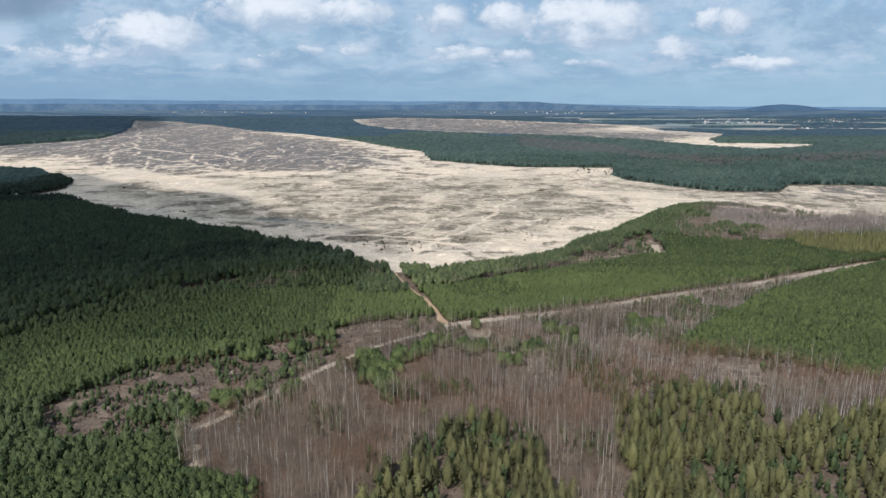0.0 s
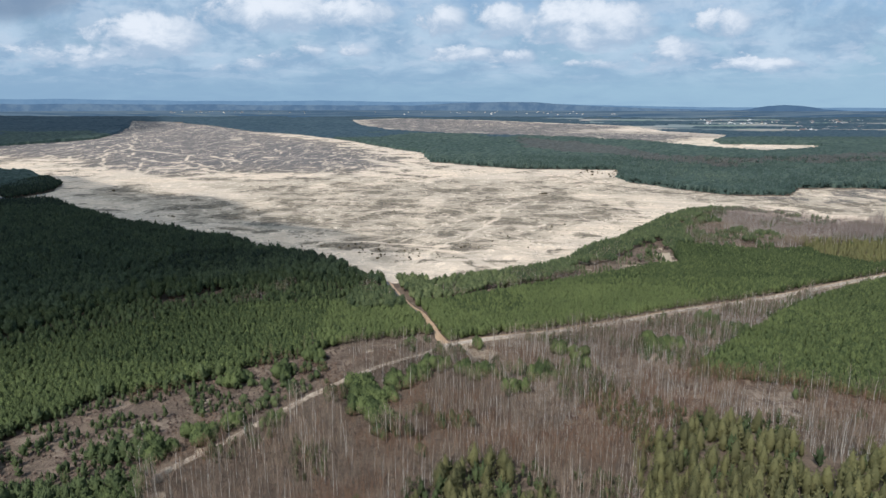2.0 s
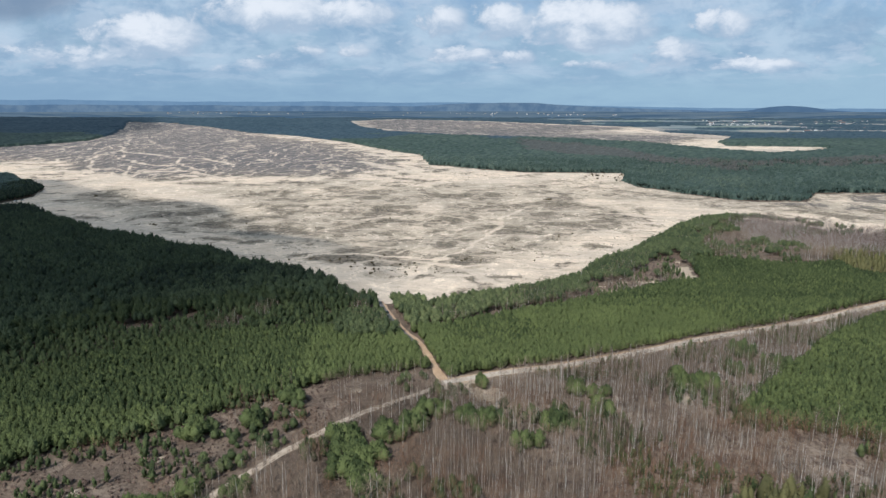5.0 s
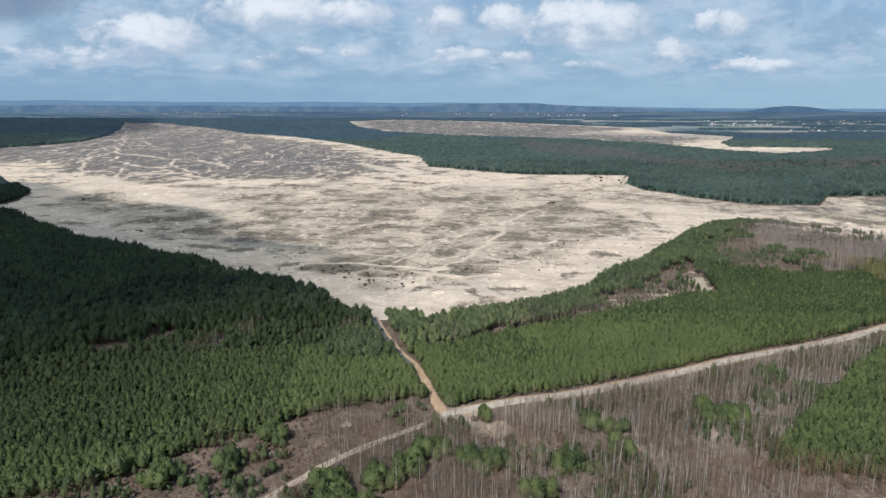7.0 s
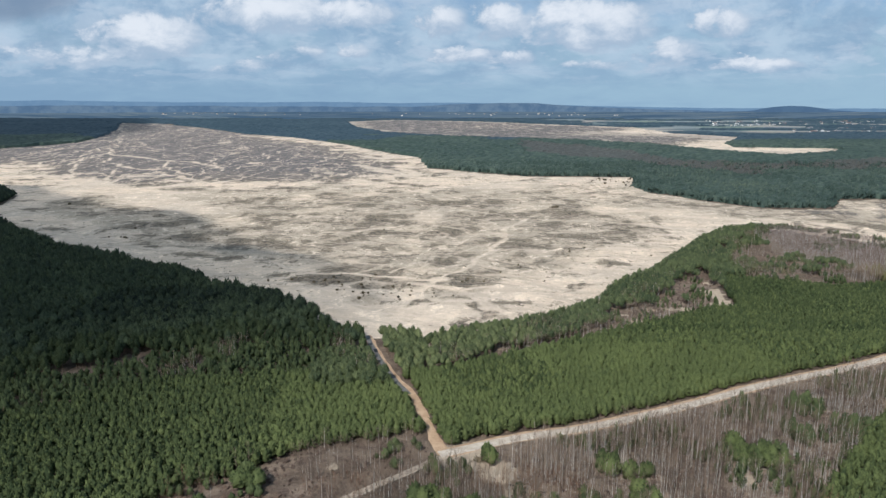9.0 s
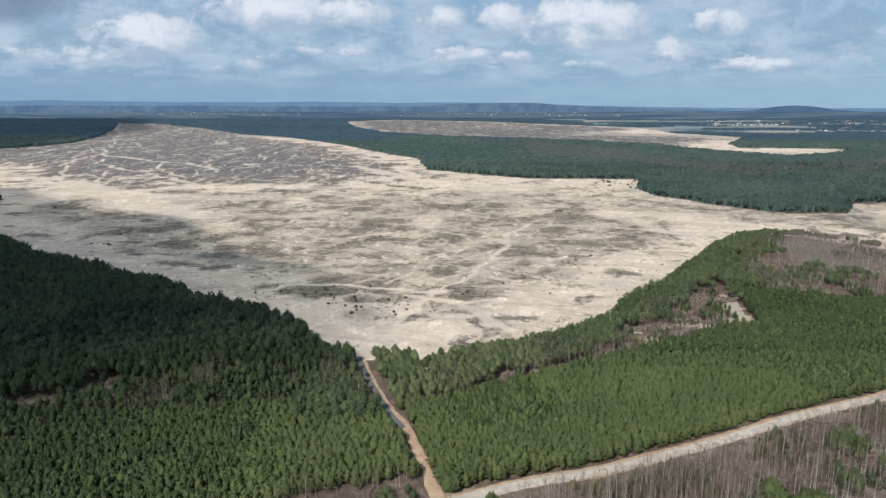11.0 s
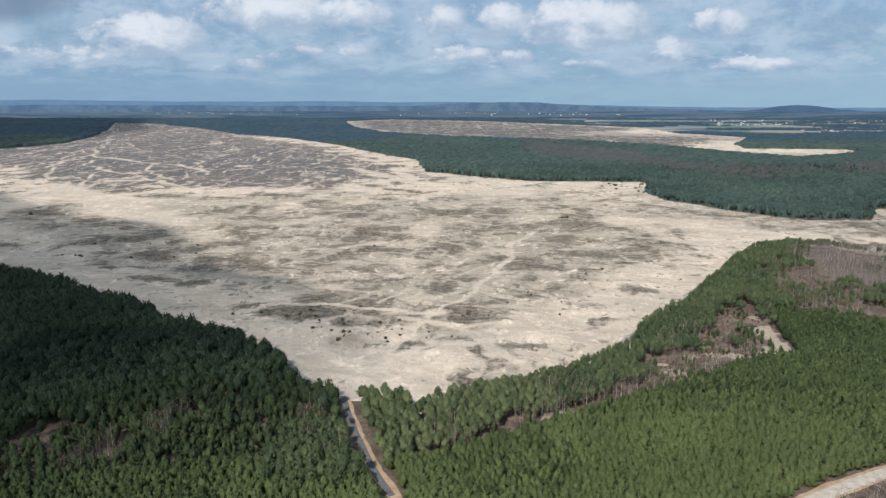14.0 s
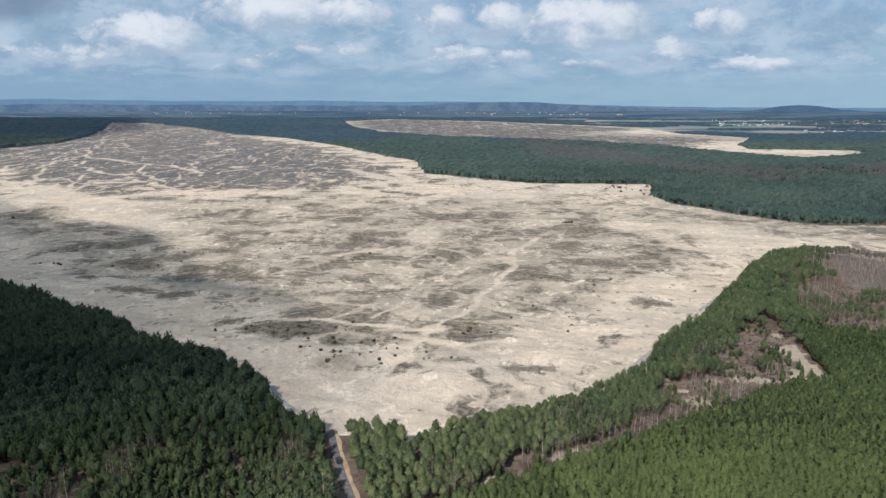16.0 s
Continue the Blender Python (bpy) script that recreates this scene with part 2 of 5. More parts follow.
def ground_material():
    m, t, b = material("ground", 0.95)
    co = obj_co(t)
    x, y, z = split(t, co)
    wide = combine(t, x, mth(t, "MULTIPLY", y, 0.9))
    big, patch = noise_tex(t, wide, 0.008, 5, 0.6), noise_tex(t, wide, 0.018, 5, 0.58, 0.5)
    mid = noise_tex(t, wide, 0.055, 8, 0.68, 0.6)
    fine, grain = noise_tex(t, wide, 0.24, 6, 0.72), noise_tex(t, co, 1.3, 4, 0.6)
    speck = noise_tex(t, co, 0.55, 3, 0.6)
    lie = attr(t, "veg")
    sand = mix(t, ramp(t, mid, 0.32, 0.68), (0.562, 0.446, 0.334), (0.782, 0.634, 0.478))
    sand = mix(t, mth(t, "MULTIPLY", ramp(t, big, 0.42, 0.58), 0.4), sand, (0.52, 0.445, 0.362))
    sand = mix(t, ramp(t, fine, 0.46, 0.68, 0.0, 0.55), sand, (0.40, 0.338, 0.262))
    drift = noise_tex(t, combine(t, mth(t, "MULTIPLY_ADD", y, 0.22, mth(t, "MULTIPLY", x, 0.34)), mth(t, "MULTIPLY_ADD", x, 0.12, mth(t, "MULTIPLY", y, 0.75))), 0.085, 6, 0.62, 0.6)
    sand = mix(t, ramp(t, drift, 0.46, 0.64, 0.0, 0.75), sand, (0.475, 0.39, 0.302))
    # duller far sand: the cloud shade over it is put into the colour
    sand = mix(t, attr(t, "far_sand_shade"), sand, (0.36, 0.305, 0.25))
    # a film of moss and dry grass, broken by winding streaks of blown sand
    film = mth(t, "ADD", mth(t, "MULTIPLY_ADD", patch, 0.45, mth(t, "MULTIPLY", big, 0.35)), mth(t, "MULTIPLY_ADD", mid, 0.2, mth(t, "MULTIPLY_ADD", lie, 0.52, -0.16)))
    film = mth(t, "MULTIPLY", ramp(t, film, 0.455, 0.545), 0.86)
    wind = noise_tex(t, combine(t, mth(t, "MULTIPLY", x, 0.55), mth(t, "MULTIPLY", y, 0.8)), 0.021, 4, 0.5, 0.9)
    streak = ramp(t, mth(t, "ABSOLUTE", mth(t, "SUBTRACT", wind, 0.5)), 0.035, 0.008)
    film = mth(t, "MULTIPLY", film, mth(t, "MULTIPLY_ADD", streak, -0.55, 1.0))
    rip = noise_tex(t, wide, 0.12, 8, 0.74, 0.6)
    film = mth(t, "MULTIPLY", film, ramp(t, rip, 0.38, 0.52, 0.35, 1.0))
    olive = mix(t, ramp(t, rip, 0.36, 0.64), (0.220, 0.185, 0.135), (0.450, 0.378, 0.285))
    # dark lichen and tussocks
    grey = mix(t, ramp(t, fine, 0.42, 0.60), (0.046, 0.039, 0.031), (0.225, 0.182, 0.130))
    dark = mth(t, "ADD", mth(t, "MULTIPLY_ADD", mid, 0.36, mth(t, "MULTIPLY", fine, 0.24)), mth(t, "MULTIPLY_ADD", patch, 0.42, mth(t, "MULTIPLY_ADD", lie, 0.27, -0.105)))
    dark = mth(t, "MULTIPLY", ramp(t, dark, 0.515, 0.560), mth(t, "MULTIPLY_ADD", streak, -0.55, 0.80))
    dots = mth(t, "MULTIPLY", ramp(t, speck, 0.60, 0.68), film)
    dark = mth(t, "MAXIMUM", dark, mth(t, "MULTIPLY", dots, 0.8))
    held = mth(t, "ADD", attr(t, "lichen"), mth(t, "MULTIPLY_ADD", mth(t, "SUBTRACT", mid, 0.5), 1.5, mth(t, "MULTIPLY_ADD", mth(t, "SUBTRACT", rip, 0.5), 4.6, mth(t, "MULTIPLY", mth(t, "SUBTRACT", fine, 0.5), 1.7))))
    dark = mth(t, "MAXIMUM", dark, mth(t, "MULTIPLY", ramp(t, held, 0.46, 0.66), ramp(t, speck, 0.40, 0.62, 0.55, 1.0)))
    # the moor behind: dark heather crossed by pale tracks
    moor = attr(t, "moor")
    tracks_far = 1.0
    for scale, lo, hi, stretch in ((0.0095, 0.006, 0.016, 0.26), (0.024, 0.008, 0.036, 0.30)):
        net = t.nodes.new("ShaderNodeTexVoronoi")
        net.feature = "DISTANCE_TO_EDGE"
        net.inputs["Scale"].default_value = scale
        link(t, combine(t, mth(t, "MULTIPLY_ADD", patch, 60.0, mth(t, "MULTIPLY_ADD", mid, 16.0, x)), mth(t, "MULTIPLY_ADD", big, 130.0, mth(t, "MULTIPLY", y, stretch))), net.inputs["Vector"])
        line = ramp(t, net.outputs["Distance"], lo, hi)
        if tracks_far != 1.0:
            line = mth(t, "MAXIMUM", line, ramp(t, patch, 0.55, 0.47))
        tracks_far = mth(t, "MULTIPLY", tracks_far, line)
    moor_cover = ramp(t, mth(t, "MULTIPLY_ADD", moor, 1.2, mth(t, "MULTIPLY", mth(t, "SUBTRACT", mth(t, "MULTIPLY_ADD", patch, 0.6, mth(t, "MULTIPLY", mid, 0.4)), 0.5), 7.4)), 0.22, 0.72, 0.0, 0.95)
    moor_cover = mth(t, "MULTIPLY", moor_cover, mth(t, "MULTIPLY_ADD", tracks_far, 0.74, mth(t, "MULTIPLY_ADD", ramp(t, rip, 0.36, 0.56), 0.26, 0.0)))
    dark = mth(t, "MAXIMUM", mth(t, "MULTIPLY", dark, mth(t, "SUBTRACT", 1.0, moor)), moor_cover)
    track = ramp(t, mth(t, "ADD", attr(t, "track"), mth(t, "MULTIPLY_ADD", mth(t, "SUBTRACT", rip, 0.5), 1.0, mth(t, "MULTIPLY", mth(t, "SUBTRACT", fine, 0.5), 0.9))), 0.3, 0.75)
    lanes = t.nodes.new("ShaderNodeTexVoronoi")
    lanes.feature = "DISTANCE_TO_EDGE"
    lanes.inputs["Scale"].default_value = 0.014
    link(t, combine(t, mth(t, "MULTIPLY_ADD", patch, 55.0, x), mth(t, "MULTIPLY_ADD", big, 150.0, mth(t, "MULTIPLY_ADD", mid, 12.0, mth(t, "MULTIPLY", y, 0.85)))), lanes.inputs["Vector"])
    lane = mth(t, "MULTIPLY", ramp(t, lanes.outputs["Distance"], 0.034, 0.012), ramp(t, wind, 0.42, 0.56))
    track = mth(t, "MAXIMUM", track, mth(t, "MULTIPLY", lane, 0.4))
    keep = mth(t, "MULTIPLY_ADD", track, -0.88, 1.0)
    desert = mix(t, mth(t, "MULTIPLY", film, keep), sand, olive)
    blow = mth(t, "MULTIPLY", ramp(t, noise_tex(t, wide, 0.075, 6, 0.66, 0.7), 0.55, 0.62), ramp(t, noise_tex(t, wide, 0.2, 5, 0.7), 0.42, 0.56))
    desert = mix(t, mth(t, "MULTIPLY", blow, mth(t, "MULTIPLY_ADD", attr(t, "far_sand_shade"), -0.8, 0.85)), desert, (0.82, 0.682, 0.525))
    # heather toned bluer and darker, taking in the distant haze and shade
    heather = mix(t, ramp(t, mth(t, "MULTIPLY_ADD", rip, 0.6, mth(t, "MULTIPLY", mid, 0.4)), 0.38, 0.62), (0.036, 0.039, 0.048), (0.112, 0.106, 0.113))
    desert = mix(t, mth(t, "MULTIPLY", dark, keep), desert, mix(t, moor, grey, heather))
    # forest floor
    litter = mix(t, ramp(t, noise_tex(t, co, 0.09, 6, 0.65), 0.35, 0.7), (0.082, 0.059, 0.044), (0.180, 0.132, 0.096))
    litter = mix(t, ramp(t, noise_tex(t, co, 0.6, 5, 0.7), 0.45, 0.75, 0.0, 0.5), litter, (0.30, 0.235, 0.175))
    heath = mix(t, ramp(t, noise_tex(t, co, 0.16, 8, 0.76, 0.8), 0.40, 0.60), (0.095, 0.066, 0.052), (0.285, 0.222, 0.168))
    heath = mix(t, ramp(t, noise_tex(t, co, 0.045, 6, 0.7, 1.2), 0.56, 0.66, 0.0, 0.75), heath, (0.33, 0.275, 0.215))
    floor_col = mix(t, attr(t, "heath"), litter, heath)
    dirt = mix(t, ramp(t, fine, 0.3, 0.7), (0.37, 0.295, 0.21), (0.48, 0.395, 0.30))
    bare = ramp(t, mth(t, "ADD", attr(t, "bare"), mth(t, "MULTIPLY", mth(t, "SUBTRACT", noise_tex(t, co, 0.25, 5, 0.65), 0.5), 0.9)), 0.35, 0.65)
    floor_col = mix(t, bare, floor_col, dirt)
    # far fields and meadows
    field = t.nodes.new("ShaderNodeTexVoronoi")
    field.inputs["Scale"].default_value = 0.006
    link(t, combine(t, mth(t, "MULTIPLY", x, 0.6), mth(t, "MULTIPLY", y, 1.3)), field.inputs["Vector"])
    fr, fg, fb = split(t, field.outputs["Color"])
    farm = mix(t, fr, (0.10, 0.13, 0.135), (0.20, 0.225, 0.22))
    farm = mix(t, ramp(t, fg, 0.72, 0.8), farm, (0.155, 0.195, 0.155))
    farm = mix(t, ramp(t, fb, 0.78, 0.86), farm, (0.27, 0.25, 0.22))
    floor_col = mix(t, attr(t, "farm"), floor_col, farm)
    s = mth(t, "ADD", attr(t, "sand"), mth(t, "MULTIPLY", mth(t, "SUBTRACT", fine, 0.5), 0.35))
    col = mix(t, ramp(t, s, 0.4, 0.6), floor_col, desert)
    link(t, col, b.inputs["Base Color"])
    bump(t, b, mth(t, "MULTIPLY_ADD", rip, 1.6, mth(t, "MULTIPLY_ADD", fine, 0.8, mth(t, "MULTIPLY", grain, 0.2))), 0.7, 1.8)
    return m


def foliage(name, dark, light, patch=None, translucent=0.25, depth=0.62):
    m, t, b = material(name, 0.75)
    info = t.nodes.new("ShaderNodeObjectInfo")
    isl = t.nodes.new("ShaderNodeNewGeometry").outputs["Random Per Island"]
    f = mth(t, "ADD", attr(t, "tint"), mth(t, "SUBTRACT", info.outputs["Random"], 0.5))
    f = mth(t, "MULTIPLY_ADD", mth(t, "SUBTRACT", isl, 0.5), 0.75, f, clamp=True)
    col = mix(t, f, dark, light)
    co = t.nodes.new("ShaderNodeNewGeometry").outputs["Position"]
    col = mix(t, ramp(t, noise_tex(t, co, 0.03, 3, 0.5), 0.35, 0.65, 0.0, 0.45), col, patch or dark)
    # hollows of the clump relief darkened: self-shade put into the needle colour
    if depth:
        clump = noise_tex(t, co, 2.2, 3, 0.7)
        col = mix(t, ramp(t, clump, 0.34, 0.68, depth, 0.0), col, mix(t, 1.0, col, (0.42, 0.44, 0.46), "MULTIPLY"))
        bump(t, b, clump, 0.7, 0.5)
    link(t, col, b.inputs["Base Color"])
    tr = t.nodes.new("ShaderNodeBsdfTranslucent")
    link(t, col, tr.inputs[0])
    sh = t.nodes.new("ShaderNodeMixShader")
    sh.inputs[0].default_value = translucent
    link(t, b.outputs[0], sh.inputs[1])
    link(t, tr.outputs[0], sh.inputs[2])
    link(t, sh.outputs[0], t.nodes["Material Output"].inputs[0])
    return m


def speckled(name, c0, c1, scale, rough=0.85, metal=0.0, lo=0.35, hi=0.65, bumps=0.0):
    m, t, b = material(name, rough)
    n = noise_tex(t, obj_co(t), scale, 5, 0.6)
    col = mix(t, ramp(t, n, lo, hi), c0, c1)
    col = mix(t, ramp(t, noise_tex(t, obj_co(t), scale * 7, 3, 0.6), 0.4, 0.75, 0.0, 0.35), col, c0)
    link(t, col, b.inputs["Base Color"])
    b.inputs["Metallic"].default_value = metal
    if bumps:
        bump(t, b, n, 0.4, bumps)
    return m


MAT_GROUND = ground_material()
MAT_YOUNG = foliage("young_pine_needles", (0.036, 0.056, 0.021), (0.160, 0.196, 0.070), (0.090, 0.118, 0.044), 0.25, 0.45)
# older pine of the west wood, darkened further for the shade over it
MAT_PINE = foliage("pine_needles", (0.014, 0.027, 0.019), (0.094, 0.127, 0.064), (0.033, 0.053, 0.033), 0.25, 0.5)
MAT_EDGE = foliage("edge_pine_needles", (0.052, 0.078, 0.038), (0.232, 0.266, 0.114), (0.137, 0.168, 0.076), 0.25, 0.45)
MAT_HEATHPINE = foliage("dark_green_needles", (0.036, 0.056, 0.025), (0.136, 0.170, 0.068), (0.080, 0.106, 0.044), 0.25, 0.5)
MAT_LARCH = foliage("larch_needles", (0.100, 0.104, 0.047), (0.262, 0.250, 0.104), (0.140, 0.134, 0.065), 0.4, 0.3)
MAT_TWIG = foliage("birch_twigs", (0.120, 0.086, 0.062), (0.320, 0.240, 0.172), (0.195, 0.142, 0.104), 0.1, 0.0)
MAT_RUST = foliage("rusty_twigs", (0.125, 0.070, 0.044), (0.285, 0.165, 0.098), (0.185, 0.110, 0.070), 0.1, 0.0)
# needles of the two farther belts: aerial haze put into the base colour
MAT_FAR = foliage("hazed_distant_needles", (0.032, 0.054, 0.045), (0.118, 0.150, 0.108), (0.062, 0.092, 0.074), 0.15, 0.0)
MAT_HAZY = foliage("hazed_farthest_needles", (0.024, 0.048, 0.066), (0.070, 0.104, 0.118), (0.042, 0.070, 0.088), 0.1, 0.0)
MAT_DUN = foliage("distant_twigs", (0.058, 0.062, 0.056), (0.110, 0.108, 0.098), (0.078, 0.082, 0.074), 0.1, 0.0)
MAT_MAUVE = foliage("mauve_twigs", (0.108, 0.074, 0.064), (0.212, 0.152, 0.132), (0.144, 0.104, 0.092), 0.1, 0.0)
MAT_BARK = speckled("pine_bark", (0.115, 0.075, 0.05), (0.21, 0.15, 0.105), 3.0)
MAT_BIRCH = speckled("birch_bark", (0.37, 0.34, 0.30), (0.62, 0.59, 0.54), 2.5)
MAT_GREYBARK = speckled("grey_brown_bark", (0.11, 0.088, 0.07), (0.21, 0.178, 0.145), 2.5)
MAT_ROAD = speckled("dirt_road", (0.38, 0.325, 0.262), (0.52, 0.455, 0.375), 0.35, 0.95, bumps=0.1)
MAT_VERGE = speckled("sandy_verge", (0.34, 0.225, 0.14), (0.47, 0.335, 0.22), 0.3, 0.95, bumps=0.1)
MAT_SCRUB = foliage("olive_brown_twigs", (0.075, 0.062, 0.040), (0.210, 0.165, 0.100), (0.120, 0.098, 0.060), 0.2, 0.3)
MAT_BRUSH = foliage("brown_brush_twigs", (0.055, 0.038, 0.032), (0.200, 0.138, 0.104), (0.105, 0.074, 0.060), 0.1, 0.0)
MAT_TRACK = speckled("sandy_track", (0.30, 0.24, 0.18), (0.46, 0.385, 0.30), 0.5, 0.95, bumps=0.1)
MAT_ASPHALT = speckled("worn_asphalt", (0.105, 0.100, 0.096), (0.165, 0.158, 0.150), 0.8, 0.9)


# ---------------------------------------------------------------- mesh helpers
def tri_mesh(name, verts, tris, mats, mat_index=None, attrs=None, smooth_shade=False):
    me = bpy.data.meshes.new(name)
    verts, tris = np.asarray(verts, np.float32), np.asarray(tris, np.int32)
    k = tris.shape[1]
    me.vertices.add(len(verts))
    me.vertices.foreach_set("co", verts.ravel())
    me.loops.add(tris.size)
    me.loops.foreach_set("vertex_index", tris.ravel())
    me.polygons.add(len(tris))
    me.polygons.foreach_set("loop_start", np.arange(0, tris.size, k, dtype=np.int32))
    if mat_index is not None:
        me.polygons.foreach_set("material_index", np.asarray(mat_index, np.int32))
    me.polygons.foreach_set("use_smooth", np.full(len(tris), smooth_shade))
    me.update(calc_edges=True)
    for key, values in (attrs or {}).items():
        me.attributes.new(key, "FLOAT", "POINT").data.foreach_set("value", np.asarray(values, np.float32))
    for m in mats:
        me.materials.append(m)
    return me


def part(name, bm, mat, parent, label=""):
    me = bpy.data.meshes.new(name)
    bm.to_mesh(me)
    bm.free()
    me.materials.append(mat)
    ob = new(name, me)
    ob.parent = parent
    return tagged(ob, label)


def box(bm, x0, x1, y0, y1, z0, z1, bevel=0.0):
    made = bmesh.ops.create_cube(bm, size=1.0)["verts"]
    bmesh.ops.scale(bm, vec=(x1 - x0, y1 - y0, z1 - z0), verts=made)
    bmesh.ops.translate(bm, vec=((x0 + x1) / 2, (y0 + y1) / 2, (z0 + z1) / 2), verts=made)
    if bevel:
        edges = list({ed for v in made for ed in v.link_edges})
        bmesh.ops.bevel(bm, geom=edges, offset=bevel, segments=2, affect="EDGES")
    return bm


# ---------------------------------------------------------------- ground
def desert_fields(px, py):
    patches_west = [
        (-318, 795, 8, 7, 0.6), (-287, 747, 15, 11, 0.8), (-257, 695, 12, 8, 0.7), (-250, 744, 17, 20, 0.95), (-227, 729, 15, 22, 0.7), (-245, 789, 14, 18, 0.8),
        (-235, 700, 12, 7, 0.8), (-210, 663, 21, 10, 0.8), (-178, 655, 14, 14, 0.9), (-192, 721, 15, 19, 0.8), (-165, 763, 20, 15, 0.75), (-148, 814, 17, 16, 0.7),
        (-130, 641, 24, 20, 0.5), (-127, 599, 15, 9, 0.5), (-120, 827, 32, 30, 0.7), (-81, 840, 30, 20, 0.6), (-105, 690, 26, 18, 0.5),
    ]
    patches_mid = [
        (-107, 652, 26, 13, 0.5), (-48, 663, 26, 15, 0.65), (-76, 682, 14, 9, 0.7), (-82, 586, 34, 13, 1.0), (-51, 568, 19, 9, 0.8), (15, 580, 19, 11, 0.95), (-31, 571, 8, 7, 0.6),
        (63, 867, 30, 24, 0.85), (15, 817, 26, 22, 0.55), (-7, 767, 34, 12, 0.5), (77, 794, 22, 18, 0.5), (-34, 949, 52, 24, 0.6), (46, 965, 44, 18, 0.5), (-114, 994, 48, 36, 0.6),
        (-71, 1102, 50, 20, 0.5), (67, 703, 17, 26, 0.5), (-26, 526, 6, 7, 0.9), (-20, 535, 7, 6, 0.95),
    ]
    patches_east = [
        (122, 843, 20, 11, 0.72), (127, 795, 30, 18, 0.62), (153, 735, 36, 22, 0.62), (132, 712, 14, 9, 0.77), (90, 670, 13, 13, 0.72), (121, 639, 18, 14, 0.62), (115, 707, 6, 6, 0.92),
        (202, 735, 14, 9, 0.67), (173, 839, 27, 17, 0.52), (166, 701, 8, 13, 0.62), (91, 749, 21, 22, 0.47), (2, 540, 14, 7, 0.62), (33, 530, 20, 9, 0.47), (86, 605, 24, 12, 0.42),
        (-52, 540, 22, 15, 0.35), (150, 1120, 90, 40, 0.47),
    ]
    sx = px + 16 * (fbm(px, py, 26, 26) - 0.5)
    sy = py + 16 * (fbm(px, py, 26, 27) - 0.5)
    rim = np.minimum(off_line(px, py, DESERT_NEAR), off_line(px, py, DESERT_RIGHT))
    veg = 0.47 * smooth(rim + 50 * (fbm(px, py, 40, 28) - 0.5), 15, 95) * (1 - 0.55 * smooth(py, 950, 1250)) - 0.5 * smooth(py, 1500, 1700)
    lichen = np.zeros(px.shape)
    for cx, cy, rx, ry, s in patches_west + patches_mid + patches_east:
        lichen = np.maximum(lichen, s * np.exp(-(((sx - cx) / rx) ** 2 + ((sy - cy) / ry) ** 2)))
        veg = np.maximum(veg, s * np.exp(-(((px - cx) / rx) ** 2 + ((py - cy) / ry) ** 2)))
    moor_poly = [(-1300, 1850), (-1300, 2180), (-1330, 2400), (-1400, 2640), (-1700, 3412), (-2220, 4542), (-1736, 4428), (-939, 3171), (-698, 2564), (-417, 2168), (-277, 1905), (-168, 1594), (-79, 1336),
                 (-146, 1208), (-209, 1277), (-237, 1174), (-280, 1186), (-429, 1240), (-456, 1206), (-505, 1112), (-541, 1090), (-639, 1202), (-790, 1440), (-908, 1500), (-1300, 1600)]
    moor = np.zeros(px.shape)
    for k in range(5):
        r = 26.0 * k + 6.0 * py / 1000.0
        for q in range(4):
            moor += inside(px + r * math.cos(q * 1.57 + k), py + r * 1.6 * math.sin(q * 1.57 + k), moor_poly) / 20.0
    scrubland = [(386, 907), (478, 937), (534, 955), (600, 985), (750, 920), (600, 860), (468, 841), (400, 874)]
    moor = np.maximum(moor, 0.5 * inside(px, py, scrubland))
    # heather on the far sand; its westward spread also stands for shade there
    shore = off_line(px, py, FAR_SAND + FAR_SAND[:1]) + 120 * (fbm(px, py, 200, 22) - 0.5)
    moor = np.maximum(moor, 0.85 * inside(px, py, FAR_SAND) * smooth(shore, 20, 130) * smooth(fbm(px, py, 500, 21) - (px - 500) / 1500.0, 0.2, 0.6))
    track = np.zeros(px.shape)
    for line, w in (([(78, 843), (56, 783), (39, 699), (28, 663), (16, 631), (2, 609), (-8, 594), (-16, 571), (-25, 539), (-31, 519)], 3.4),
                    ([(-173, 634), (-150, 620), (-119, 607), (-94, 599), (-62, 596), (-29, 589), (-11, 589)], 3.0),
                    ([(-1, 568), (10, 561), (46, 572), (78, 583), (103, 595), (150, 620)], 3.0), ([(-94, 764), (-72, 774), (-51, 801)], 3.5), ([(-19, 643), (-32, 621), (-44, 606)], 1.8),
                    ([(-29, 579), (-10, 571), (2, 561), (18, 533), (33, 508)], 4.5), ([(-85, 539), (-72, 507), (-61, 483), (-46, 470)], 6), ([(-185, 1476), (-87, 1295), (-31, 1223)], 18),
                    ([(-300, 900), (-528, 1120), (-600, 1200)], 40)):
        track = np.maximum(track, np.exp(-(off_line(sx, sy, line) / w) ** 2))
    tx, ty = px + 40 * (fbm(px, py, 90, 26) - 0.5), 0.35 * (py + 70 * (fbm(px, py, 90, 27) - 0.5))
